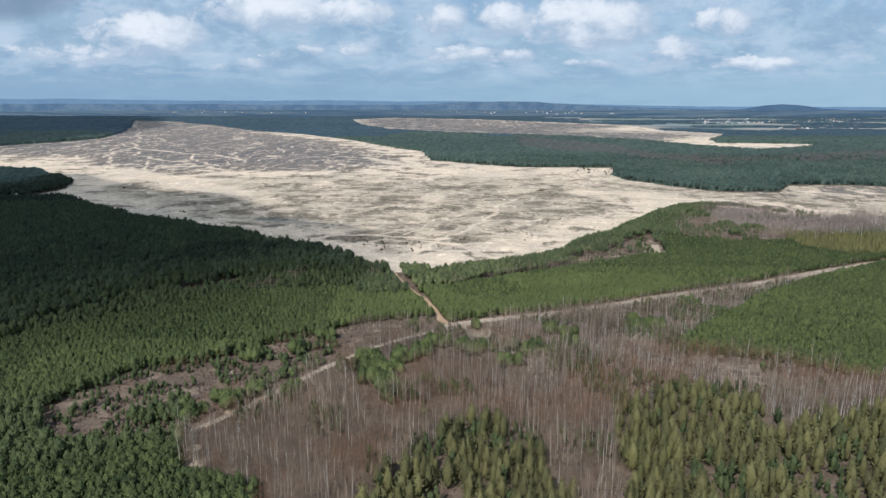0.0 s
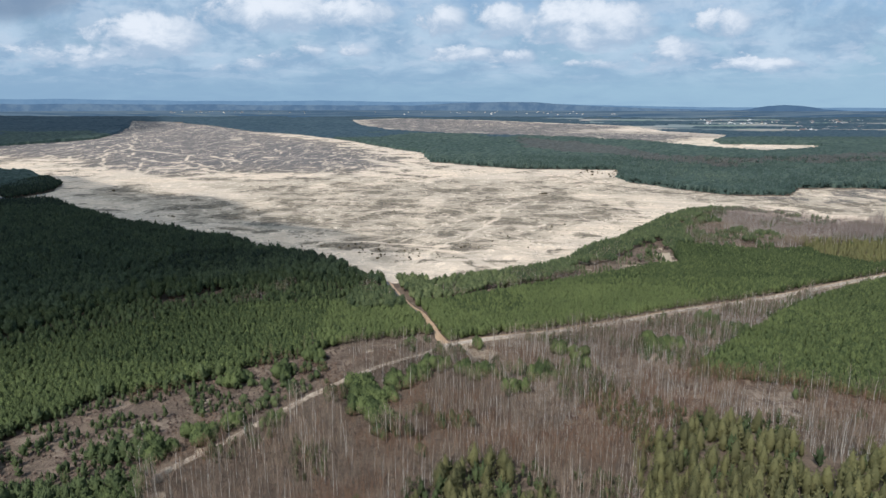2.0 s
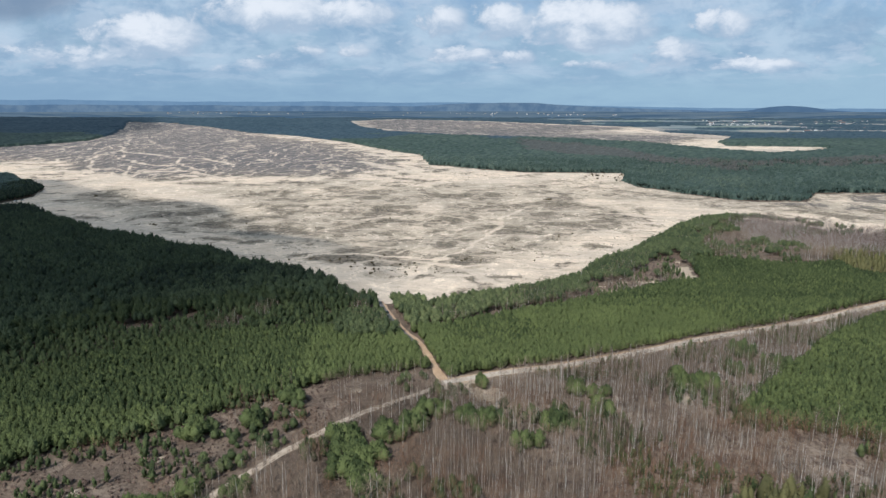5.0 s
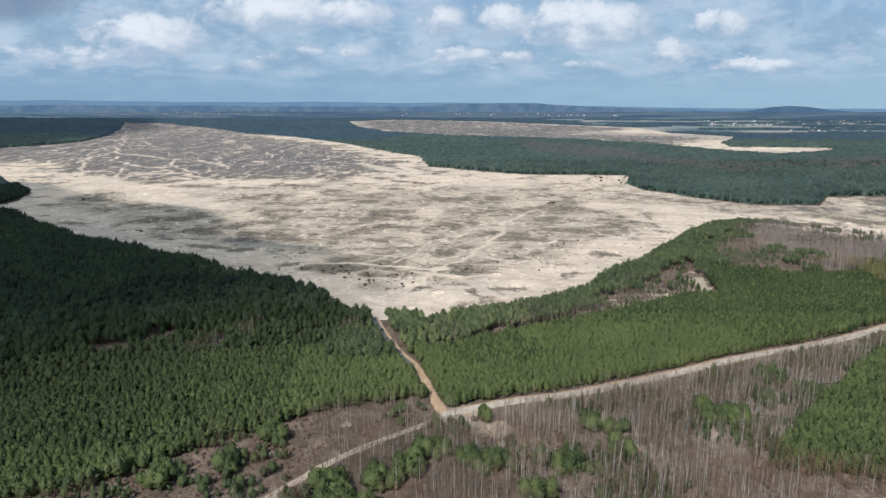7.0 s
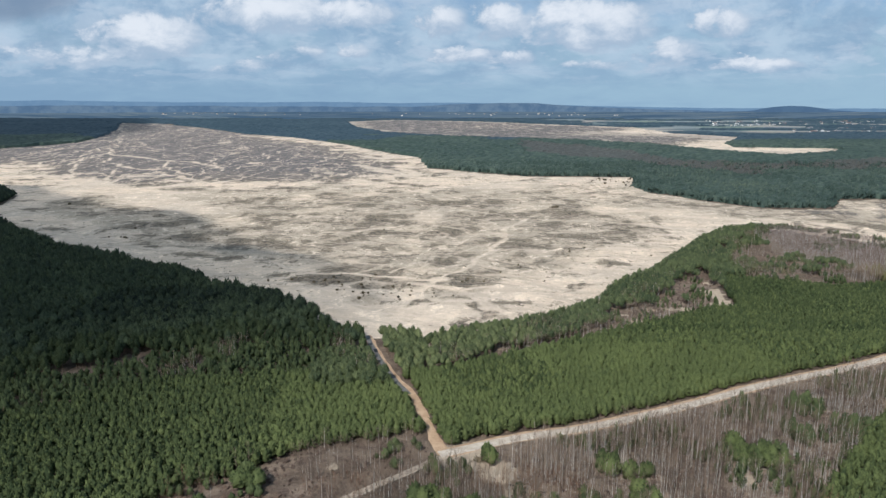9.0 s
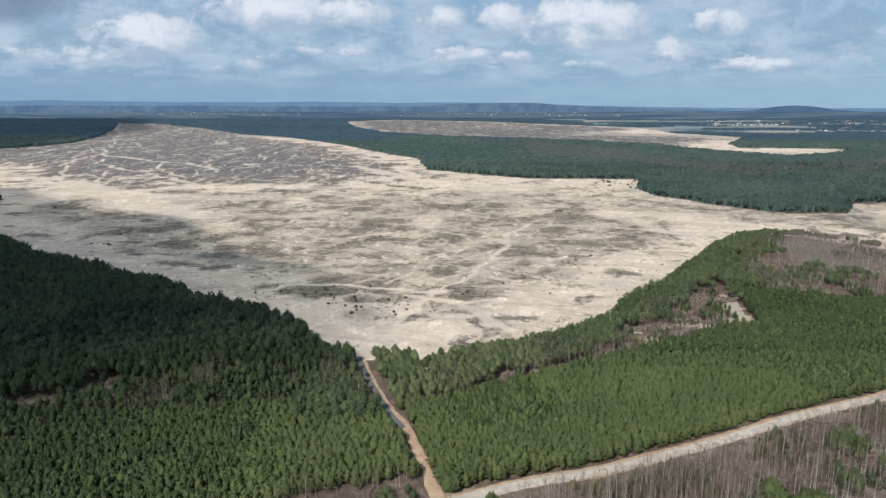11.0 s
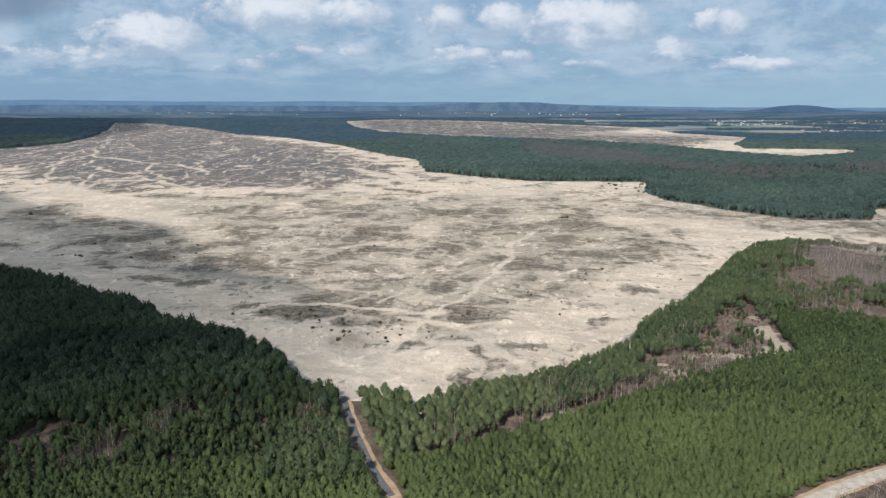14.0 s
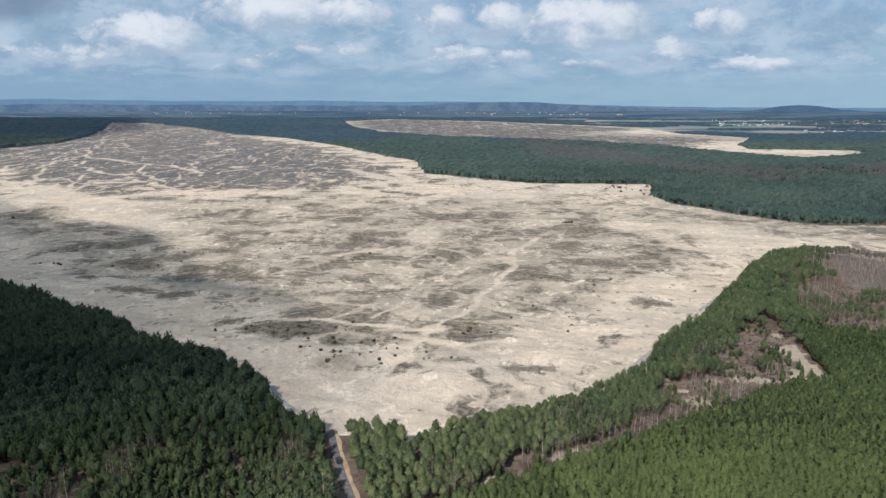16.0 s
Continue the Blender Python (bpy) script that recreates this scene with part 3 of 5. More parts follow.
    for line, w in (([(-1838, 3893), (-1333, 2842), (-1111, 2381), (-1011, 2155), (-943, 2014), (-940, 1930), (-953, 1890), (-869, 1720), (-803, 1556), (-769, 1465)], 9),
                    ([(-1198, 2552), (-1069, 2382), (-926, 2157), (-797, 1933), (-754, 1894)], 8),
                    ([(-944, 1992), (-850, 1802), (-788, 1722), (-728, 1678), (-665, 1623), (-596, 1548), (-533, 1503), (-478, 1471), (-443, 1420), (-429, 1355)], 11),
                    ([(-850, 1802), (-809, 1691), (-841, 1620), (-863, 1580), (-832, 1464)], 13), ([(-785, 1648), (-693, 1500), (-634, 1437), (-584, 1389), (-546, 1371), (-557, 1438), (-607, 1560)], 9),
                    ([(-634, 1437), (-623, 1370), (-575, 1249), (-536, 1151), (-509, 1084)], 9), ([(-806, 1581), (-728, 1415), (-667, 1285), (-610, 1180)], 10), ([(-548, 1418), (-493, 1328), (-447, 1273)], 7),
                    ([(-473, 1471), (-454, 1493), (-465, 1588), (-499, 1654)], 6), ([(-412, 1374), (-408, 1451), (-384, 1473)], 7), ([(-655, 1679), (-672, 1806), (-696, 1896), (-693, 1997), (-692, 2162)], 6),
                    ([(-474, 1810), (-418, 1656), (-395, 1564), (-378, 1565), (-396, 1670)], 5), ([(-441, 2003), (-361, 1903), (-288, 1814), (-212, 1660)], 5), ([(-626, 1936), (-596, 2114), (-545, 2218)], 6),
                    ([(-505, 1303), (-446, 1251), (-377, 1184), (-316, 1125)], 8), ([(-541, 1094), (-538, 1181), (-552, 1271), (-498, 1288)], 11)):
        track = np.maximum(track, np.exp(-(off_line(tx, ty, [(qx, 0.35 * qy) for qx, qy in line]) / (0.30 * w)) ** 2))
    for cx, cy, rx, ry in ((71, 677, 13, 15), (-8, 585, 10, 12), (-45, 505, 28, 14), (2, 508, 24, 12), (57, 546, 32, 12), (101, 626, 8, 6), (-60, 520, 14, 20), (109, 643, 8, 5), (-24, 847, 24, 50),
                           (-66, 779, 8, 8), (-40, 676, 6, 6), (-526, 1085, 80, 60), (-414, 1047, 90, 36), (79, 1132, 90, 40), (202, 902, 74, 26), (260, 880, 60, 60)):
        track = np.maximum(track, 0.9 * np.exp(-(((px - cx) / rx) ** 2 + ((py - cy) / ry) ** 2)))
    # mask of the shade painted on the western far sand
    far_sand_shade = 0.95 * inside(px, py, FAR_SAND) * smooth(fbm(px, py * 0.5, 260, 25) - (px - 500) / 3500.0, 0.36, 0.56)
    return veg, moor, track, far_sand_shade, lichen


def make_ground():
    ys = np.concatenate([np.array([-900, -600, -400, -250, -120, -40, 30, 80, 120]), np.arange(150, 720, 3.0)])
    far = [720.0]
    while far[-1] < 9500:
        far.append(far[-1] * (1.0065 if far[-1] < 2600 else 1.013))
    ys = np.concatenate([ys, far])
    us = np.linspace(-1, 1, 401)
    us = np.sign(us) * (0.86 * np.abs(us) + 0.34 * np.abs(us) ** 7)
    gy = np.repeat(ys, len(us))
    gx = np.tile(us, len(ys)) * np.maximum(gy + 170, 420)
    sand = sandy(gx, gy).astype(float)
    core = (sandy(gx + 9, gy) & sandy(gx - 9, gy) & sandy(gx, gy + 9) & sandy(gx, gy - 9)).astype(float)
    gz = relief(gx, gy) * core - 0.02
    veg, moor, track, far_sand_shade, lichen = desert_fields(gx, gy)
    bx, by = gx + 14 * (fbm(gx, gy, 9, 96) - 0.5), gy + 14 * (fbm(gx, gy, 9, 97) - 0.5)
    bare = inside(bx, by, BARE_SPOT) * 0.60 + inside(bx, by, SCRUB) * 0.06 + inside(gx, gy, CAR_PARK) * 1.0
    for cx, cy, r in ((-13, 419, 5), (14, 436, 4), (45, 455, 4), (-50, 421, 4), (-75, 425, 5), (6, 347, 11), (16, 338, 8), (22, 325, 6), (-223, 322, 9), (-240, 621, 6), (104, 495, 7), (41, 452, 6), (104, 530, 7), (98, 333, 4),
                      (-16, 455, 5), (130, 520, 5), (175, 578, 4), (101, 507, 3), (104, 489, 3), (150, 518, 3), (140, 519, 5), (118, 517, 4), (162, 530, 4), (43, 437, 5), (-91, 216, 3), (-86, 205, 3), (-97, 226, 5), (-86, 244, 4), (-118, 262, 2.5), (-100, 283, 2.5), (-62, 318, 2.5), (-40, 340, 2.5)):
        bare = np.maximum(bare, 1.1 * np.exp(-((gx - cx) ** 2 + (gy - cy) ** 2) / r ** 2))
    heath = inside(gx, gy, HEATH_L) * (0.08 + 0.6 * smooth(fbm(gx, gy, 12, 94), 0.48, 0.62)) + inside(gx, gy, BIRCH_R) * 0.3
    open_wood = (gy < 470) & (gx > -60) & (gy < road_line(gx))
    heath = np.maximum(heath, open_wood * (0.10 + 0.85 * smooth(gy, 235, 275) * smooth(fbm(gx, gy, 50, 31) + (gx + 0.6 * (gy - 330)) / 400.0, 0.36, 0.68)))
    strip = inside(gx, gy, [(-13, 412), (12, 429), (45, 448), (111, 488), (170, 519), (190, 590), (150, 590), (100, 540), (50, 480), (-10, 455)])
    heath = np.maximum(heath, strip * 0.6)
    heath = np.maximum(heath, inside(gx, gy, CLEAR_R) * 0.8)
    heath = np.maximum(heath, inside(gx, gy, MIXED_L) * 0.5)
    farm = smooth(gy + 700 * (fbm(gx, gy, 900, 8) - 0.5), 2700, 3300) * smooth(gx, 500, 900) + smooth(gy, 5200, 6000)
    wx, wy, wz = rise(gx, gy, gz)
    n, m = len(ys), len(us)
    i = (np.arange(n - 1)[:, None] * m + np.arange(m - 1)[None, :]).ravel()
    me = tri_mesh("ground", np.stack([wx, wy, wz], 1), np.stack([i, i + 1, i + m + 1, i + m], 1), [MAT_GROUND],
                  attrs={"sand": sand, "lichen": lichen, "veg": veg, "moor": moor, "track": track, "far_sand_shade": np.clip(far_sand_shade, 0, 1), "bare": bare, "heath": heath, "farm": np.clip(farm, 0, 1)}, smooth_shade=True)
    tagged(new("ground", me), "pale drifting sand with grey lichen patches among forest floor and far fields", "ground", kind="structure")


def spline(line, step=2.0):
    pts = [Vector((*p, 0)) for p in line]
    pts = [pts[0] * 2 - pts[1]] + pts + [pts[-1] * 2 - pts[-2]]
    out = []
    for a, b, c, d in zip(pts, pts[1:], pts[2:], pts[3:]):
        n = max(2, int((c - b).length / step))
        for k in range(n):
            f = k / n
            out.append(0.5 * (2 * b + (c - a) * f + (2 * a - 5 * b + 4 * c - d) * f * f + (3 * b - a - 3 * c + d) * f ** 3))
    return out + [pts[-2]]


def strip_mesh(name, line, half, z, mat, ragged, seed, side=0.0):
    """A ribbon of ground cover with uneven edges and a slightly domed section."""
    rng = np.random.RandomState(seed)
    pts = spline(line)
    verts, quads, wob = [], [], [0.0, 0.0]
    for k, p in enumerate(pts):
        a, b = pts[max(k - 1, 0)], pts[min(k + 1, len(pts) - 1)]
        d = (b - a).normalized()
        nrm = Vector((-d.y, d.x, 0))
        wob = [0.75 * w + rng.uniform(-ragged, ragged) for w in wob]
        for f, zz in ((-1, -0.05), (-0.8, 0.04), (-0.3, 0.06), (0.3, 0.06), (0.8, 0.04), (1, -0.05)):
            q = p + nrm * (side + f * half + (wob[0] if f > 0.5 else wob[1] if f < -0.5 else 0))
            verts.append((q.x, q.y, z + zz))
        if k:
            o = 6 * (k - 1)
            quads += [(o + j, o + j + 1, o + j + 7, o + j + 6) for j in range(5)]
    return new(name, tri_mesh(name, verts, quads, [mat], smooth_shade=True))


def make_roads():
    tagged(strip_mesh("road_main_verge", MAIN_ROAD, 3.4, 0.03, MAT_VERGE, 0.3, 1), "bare reddish sand verge beside the dirt road", "verge", kind="structure")
    tagged(strip_mesh("road_main", MAIN_ROAD, 2.4, 0.10, MAT_ROAD, 0.07, 2, -0.4), "wide pale graded dirt road through the woods", "road", kind="structure")
    tagged(strip_mesh("road_south", SOUTH_ROAD, 1.6, 0.07, MAT_TRACK, 0.28, 3), "narrow pale dirt track between heath and birches", "road", kind="structure")
    tagged(strip_mesh("road_access_verge", ACCESS_ROAD, 2.0, 0.05, MAT_VERGE, 0.3, 4, -0.8), "orange sand track and verge along a paved lane", "verge", kind="structure")
    tagged(strip_mesh("road_access", ACCESS_ROAD[3:], 1.3, 0.13, MAT_ASPHALT, 0.04, 5), "narrow grey asphalt lane leading to the sand", "road", kind="structure")


# ---------------------------------------------------------------- trees
class Shape:
    """Triangles of one tree, one metre tall, with two materials: 0 wood, 1 foliage."""

    def __init__(self, seed):
        self.rng, self.v, self.f, self.m = np.random.RandomState(seed), [], [], []

    def tri(self, a, b, c, m):
        o = len(self.v)
        self.v += [tuple(a), tuple(b), tuple(c)]
        self.f.append((o, o + 1, o + 2))
        self.m.append(m)

    def tube(self, a, b, ra, rb, sides, m=0):
        a, b = np.array(a, float), np.array(b, float)
        d = (b - a) / np.linalg.norm(b - a)
        s = np.cross(d, (0.3, 1, 0.2) if abs(d[2]) > 0.7 else (0, 0, 1))
        s /= np.linalg.norm(s)
        q = np.cross(d, s)
        o = len(self.v)
        for p, r in ((a, ra), (b, rb)):
            for k in range(sides):
                w = 6.2832 * k / sides
                self.v.append(tuple(p + r * (s * math.cos(w) + q * math.sin(w))))
        for k in range(sides):
            n = (k + 1) % sides
            self.f += [(o + k, o + n, o + sides + n), (o + k, o + sides + n, o + sides + k)]
            self.m += [m, m]

    def tuft(self, c, d, size, m=1, sides=3, tip=1.5):
        r = self.rng
        c, d = np.array(c, float), np.array(d, float)
        d /= np.linalg.norm(d) + 1e-9
        s = np.cross(d, r.normal(size=3))
        s /= np.linalg.norm(s) + 1e-9
        q = np.cross(d, s)
        o = len(self.v)
        for k in range(sides):
            w = 6.2832 * k / sides + r.uniform(-0.4, 0.4)
            self.v.append(tuple(c + size * r.uniform(0.5, 0.95) * (s * math.cos(w) + q * math.sin(w)) - d * size * r.uniform(0, 0.5)))
        self.v.append(tuple(c + d * size * tip * r.uniform(0.6, 1.4)))
        for k in range(sides):
            self.f.append((o + k, o + (k + 1) % sides, o + sides))
            self.m.append(m)

    def dome(self, z0, z1, rad, egg, sides=5, rings=2, rough=0.28, lean=(0, 0)):
        """The dense inner mass of a crown: an uneven closed dome."""
        r = self.rng
        o = len(self.v)
        self.v += [(lean[0] * 0.6, lean[1] * 0.6, z0), (lean[0] * 1.3, lean[1] * 1.3, z1)]
        for j in range(rings):
            f = (j + 0.75) / (rings + 0.75)
            q0 = rad * math.sin(math.pi * f ** 0.75) ** 0.8 * (1 - egg * 0.6 * f)
            for k in range(sides):
                w = 6.2832 * (k + 0.5 * (j % 2)) / sides + r.uniform(-0.2, 0.2)
                q = q0 * r.uniform(1 - rough, 1 + rough)
                self.v.append((lean[0] + q * math.cos(w), lean[1] + q * math.sin(w), z0 + (z1 - z0) * f + r.uniform(-0.05, 0.05)))
        for k in range(sides):
            n = (k + 1) % sides
            self.f.append((o + 2 + k, o, o + 2 + n))
            for j in range(rings - 1):
                p = o + 2 + j * sides
                self.f += [(p + k, p + n, p + sides + n), (p + k, p + sides + n, p + sides + k)]
            p = o + 2 + (rings - 1) * sides
            self.f.append((p + k, p + n, o + 1))
        self.m += [1] * (sides * 2 * rings)

    def arrays(self):
        return np.array(self.v), np.array(self.f), np.array(self.m)


def pine_shape(seed, tufts, base, rad, egg, size, sides=3, trunk=4, seg=5, rings=2, tip=1.5):
    """Rounded uneven crown of outward tufts over a dense core; egg > 0 narrows it upwards."""
    s = Shape(seed)
    r = s.rng
    lean = r.uniform(-0.03, 0.03, 2)
    if trunk:
        if trunk > 3:
            s.tube((0, 0, 0), (lean[0], lean[1], 0.5), 0.013, 0.009, trunk)
            s.tube((lean[0], lean[1], 0.5), (lean[0] * 1.5, lean[1] * 1.5, 0.9), 0.009, 0.004, trunk)
        else:
            s.tube((0, 0, 0), (lean[0], lean[1], base + 0.25), 0.013, 0.007, 3)
    half = (1 - base) / 2 * 0.93
    mid = base + half
    s.dome(base, 0.90, rad * 0.82, egg, seg, rings, 0.45, lean)
    for k in range(tufts):
        f = 2 * (k + r.uniform(0.1, 0.9)) / tufts - 1
        w = 2.4 * k + r.uniform(-0.5, 0.5)
        q = math.sqrt(max(0.02, 1 - f * f)) * (1 - egg * (f + 1) / 2) * r.uniform(0.68, 1.1)
        out = np.array((math.cos(w) * q * rad, math.sin(w) * q * rad, f * half))
        d = np.array((math.cos(w) * q, math.sin(w) * q, 0.95 + f * 0.8))
        s.tuft(out * 0.88 + (lean[0], lean[1], mid), d, size * r.uniform(0.75, 1.25) * (1 - 0.25 * max(f, 0)), 1, sides, tip)
    if trunk and tufts > 40:
        for k in range(6):
            w, z = r.uniform(0, 6.28), r.uniform(base - 0.08, base + 0.3)
            s.tube((0, 0, z), (rad * 0.7 * math.cos(w), rad * 0.7 * math.sin(w), z + 0.07), 0.005, 0.002, 3)
    return s.arrays()


def larch_shape(seed, tufts, size, sides, trunk=4):
    """A soft flame-shaped crown of steep feathery boughs on a straight stem."""
    s = Shape(seed)
    r = s.rng
    s.tube((0, 0, 0), (0, 0, 0.9), 0.012, 0.004, trunk)
    s.dome(0.04, 0.90, 0.17, 0.8, 6, 3, 0.35)
    for k in range(tufts):
        f = (k + r.uniform(0.0, 1.0)) / tufts
        w = 2.4 * k + r.uniform(-0.5, 0.5)
        rad = 0.25 * (1 - f) ** 0.62 * min(1.0, 0.55 + f * 3.2) * r.uniform(0.72, 1.08)
        z = 0.13 + 0.78 * f
        s.tuft((rad * math.cos(w), rad * math.sin(w), z), (math.cos(w) * 0.7, math.sin(w) * 0.7, 1.0), size * r.uniform(0.75, 1.1) * (1 - 0.4 * f), 1, sides, 1.7)
    return s.arrays()


def birch_shape(seed, limbs, twigs, thick, trunk=3):
    s = Shape(seed)
    r = s.rng
    bend = r.uniform(-0.05, 0.05, 2)
    pts = [np.array((bend[0] * z * z, bend[1] * z * z, z)) for z in (0, 0.4, 0.75, 1.0)]
    if trunk > 3:
        for a, b, ra, rb in zip(pts, pts[1:], (0.0068, 0.0052, 0.0034), (0.0052, 0.0034, 0.0010)):
            s.tube(a, b, ra, rb, trunk)
    elif trunk:
        s.tube(pts[0], pts[1], 0.0064, 0.0050, 3)
        s.tube(pts[1], pts[3], 0.0050, 0.0011, 3)
    for k in range(limbs):
        z = r.uniform(0.28, 0.93)
        w = r.uniform(0, 6.28)
        ln = 0.24 * (1.05 - z) + 0.05
        root = np.array((bend[0] * z * z, bend[1] * z * z, z))
        tip = root + (ln * math.cos(w), ln * math.sin(w), ln * r.uniform(1.2, 2.4))
        side = np.array((-math.sin(w), math.cos(w), 0)) * thick
        s.tri(root - side, root + side, tip, 1)
        for j in range(twigs):
            p = root + (tip - root) * r.uniform(0.3, 1.0)
            d = np.array((math.cos(w + r.uniform(-1, 1)), math.sin(w + r.uniform(-1, 1)), r.uniform(0.1, 1.6))) * ln * r.uniform(0.35, 0.7)
            sd = np.cross(d, r.normal(size=3))
            sd *= thick * 0.75 / (np.linalg.norm(sd) + 1e-9)
            s.tri(p - sd, p + sd, p + d, 1)
    return s.arrays()


def joined(name, shapes, px, py, height, mats, seed, wide=1.0, label="", category="", pz=None, bias=0.0):
    """Many trees as one mesh; every tree is turned, scaled and tinted on its own."""
    rng = np.random.RandomState(seed)
    kind = rng.randint(0, len(shapes), len(px))
    pz = np.zeros(len(px)) if pz is None else pz
    tone = np.clip(rng.normal(0.5, 0.17, len(px)) + bias, 0, 1)
    vs, fs, ms, ts, o = [], [], [], [], 0
    for k, (v, f, m) in enumerate(shapes):
        pick = np.nonzero(kind == k)[0]
        if not len(pick):
            continue
        a, h = rng.uniform(0, 6.2832, len(pick)), height[pick]
        w = h * wide * rng.uniform(0.8, 1.2, len(pick))
        ca, sa = np.cos(a) * w, np.sin(a) * w
        x = v[None, :, 0] * ca[:, None] - v[None, :, 1] * sa[:, None] + px[pick, None]
        y = v[None, :, 0] * sa[:, None] + v[None, :, 1] * ca[:, None] + py[pick, None]
        z = v[None, :, 2] * h[:, None] + pz[pick, None]
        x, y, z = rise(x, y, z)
        vs.append(np.stack([x, y, z], -1).reshape(-1, 3))
        fs.append((f[None] + (np.arange(len(pick)) * len(v))[:, None, None] + o).reshape(-1, 3))
        ms.append(np.tile(m, len(pick)))
        ts.append(np.repeat(tone[pick], len(v)))
        o += len(pick) * len(v)
    me = tri_mesh(name, np.concatenate(vs), np.concatenate(fs), mats, np.concatenate(ms), {"tint": np.concatenate(ts)}, True)
    return tagged(new(name, me), label, category, kind="stuff")


def single_trees(name, shapes, px, py, height, mats, seed, names, label, category, group, wide=1.0):
    """Trees one by one: an Empty at the root with a trunk and a crown."""
    rng = np.random.RandomState(seed)
    meshes = []
    for v, f, m in shapes:
        pair = []
        for k in (0, 1):
            sel = f[m == k]
            used, back = np.unique(sel, return_inverse=True)
            pair.append(tri_mesh(names[k], v[used], back.reshape(-1, 3), [mats[k]], attrs={"tint": np.full(len(used), 0.42)}, smooth_shade=True))
        meshes.append(pair)
    for x, y, h in zip(px, py, height):
        root = tagged(new(name), label, category, group)
        w = h * wide * rng.uniform(0.85, 1.15)
        root.matrix_basis = Matrix.LocRotScale((x, y, 0), Euler((0, 0, rng.uniform(0, 6.28))), (w, w, h))
        for me, nm in zip(meshes[rng.randint(len(meshes))], names):
            new(nm, me).parent = root


def scatter(x0, x1, y0, y1, step, seed, turn=0.0, jitter=0.35):
    rng = np.random.RandomState(seed)
    span = max(x1 - x0, y1 - y0) * 0.75 + step
    n = int(span / step)
    i, j = np.meshgrid(np.arange(-n, n + 1), np.arange(-n, n + 1))
    i = i.ravel() + rng.uniform(-jitter, jitter, i.size)
    j = j.ravel() + rng.uniform(-jitter, jitter, j.size)
    c, s = math.cos(turn), math.sin(turn)
    x, y = (c * i - s * j) * step + (x0 + x1) / 2, (s * i + c * j) * step + (y0 + y1) / 2
    ok = (x > x0) & (x < x1) & (y > y0) & (y < y1) & (np.abs(x) < 0.74 * y + 30)
    return x[ok], y[ok]


def clear_of_roads(x, y, extra=0.0):
    return (off_line(x, y, MAIN_ROAD) > 4.0 + 4.0 * (y < np.interp(x, [p[0] for p in MAIN_ROAD], [p[1] for p in MAIN_ROAD])) + extra) & (off_line(x, y, SOUTH_ROAD) > 2.6 + extra) & (off_line(x, y, ACCESS_ROAD) > 3.2 + 1.5 * smooth(y, 390, 405) + extra * 0.4) & (np.hypot(x - 8, y - 347) > 9)


def road_line(x):
    return np.interp(x, [-97] + [p[0] for p in MAIN_ROAD], [340] + [p[1] for p in MAIN_ROAD])


def near_first(x, y, cx, cy, count, stretch=1.0):
    order = np.argsort(np.hypot(x - cx, (y - cy) * stretch))
    mask = np.zeros(len(x), bool)
    mask[order[:count]] = True
    return mask


YOUNG = [pine_shape(s, 12, 0.06, 0.265, 0.55, 0.090, 3, 0, 4, 2, 2.1) for s in range(8)]
YOUNG_FINE = [pine_shape(s, 54, 0.06, 0.265, 0.55, 0.056, 3, 5, 6, 3, 2.0) for s in range(40, 46)]
BUSHY = [pine_shape(s, 46, 0.05, 0.33, 0.30, 0.070, 3, 5, 6, 3, 1.6) for s in range(160, 166)]
BELT = [pine_shape(s, 30, 0.42, 0.225, 0.42, 0.066, 3, 3, 5, 2, 1.9) for s in range(110, 117)]
PINE_NEAR = [pine_shape(s, 34, 0.28, 0.235, 0.42, 0.064, 3, 3, 5, 2, 1.9) for s in range(140, 148)]
YOUNG_NEAR = [pine_shape(s, 24, 0.06, 0.265, 0.52, 0.072, 3, 3, 5, 2, 2.0) for s in range(150, 158)]
PINE = [pine_shape(s, 14, 0.28, 0.235, 0.42, 0.090, 3, 3, 5, 2, 1.8) for s in range(10, 18)]
PINE_FINE = [pine_shape(s, 90, 0.40, 0.215, 0.45, 0.044, 3, 5, 6, 3, 2.0) for s in range(50, 57)]
PINE_FAR = [pine_shape(s, 5, 0.22, 0.26, 0.35, 0.15, 3, 0, 4, 1) for s in range(20, 26)]
LARCH = [larch_shape(s, 24, 0.060, 3, 3) for s in range(60, 65)]
LARCH_FINE = [larch_shape(s, 84, 0.040, 3, 5) for s in range(70, 76)]
BIRCH = [birch_shape(s, 15, 2, 0.0034) for s in range(80, 88)]
BIRCH_SLIM = [birch_shape(s, 4, 1, 0.0036) for s in range(190, 196)]
BIRCH_FAR = [birch_shape(s, 6, 1, 0.0075) for s in range(120, 126)]
BIRCH_FINE = [birch_shape(s, 30, 3, 0.0028, 4) for s in range(90, 98)]
BRUSH = [birch_shape(s, 7, 1, 0.0075, 0) for s in range(130, 136)]
SHRUB = [pine_shape(s, 22, 0.02, 0.75, 0.3, 0.30, 3, 0) for s in range(100, 104)]


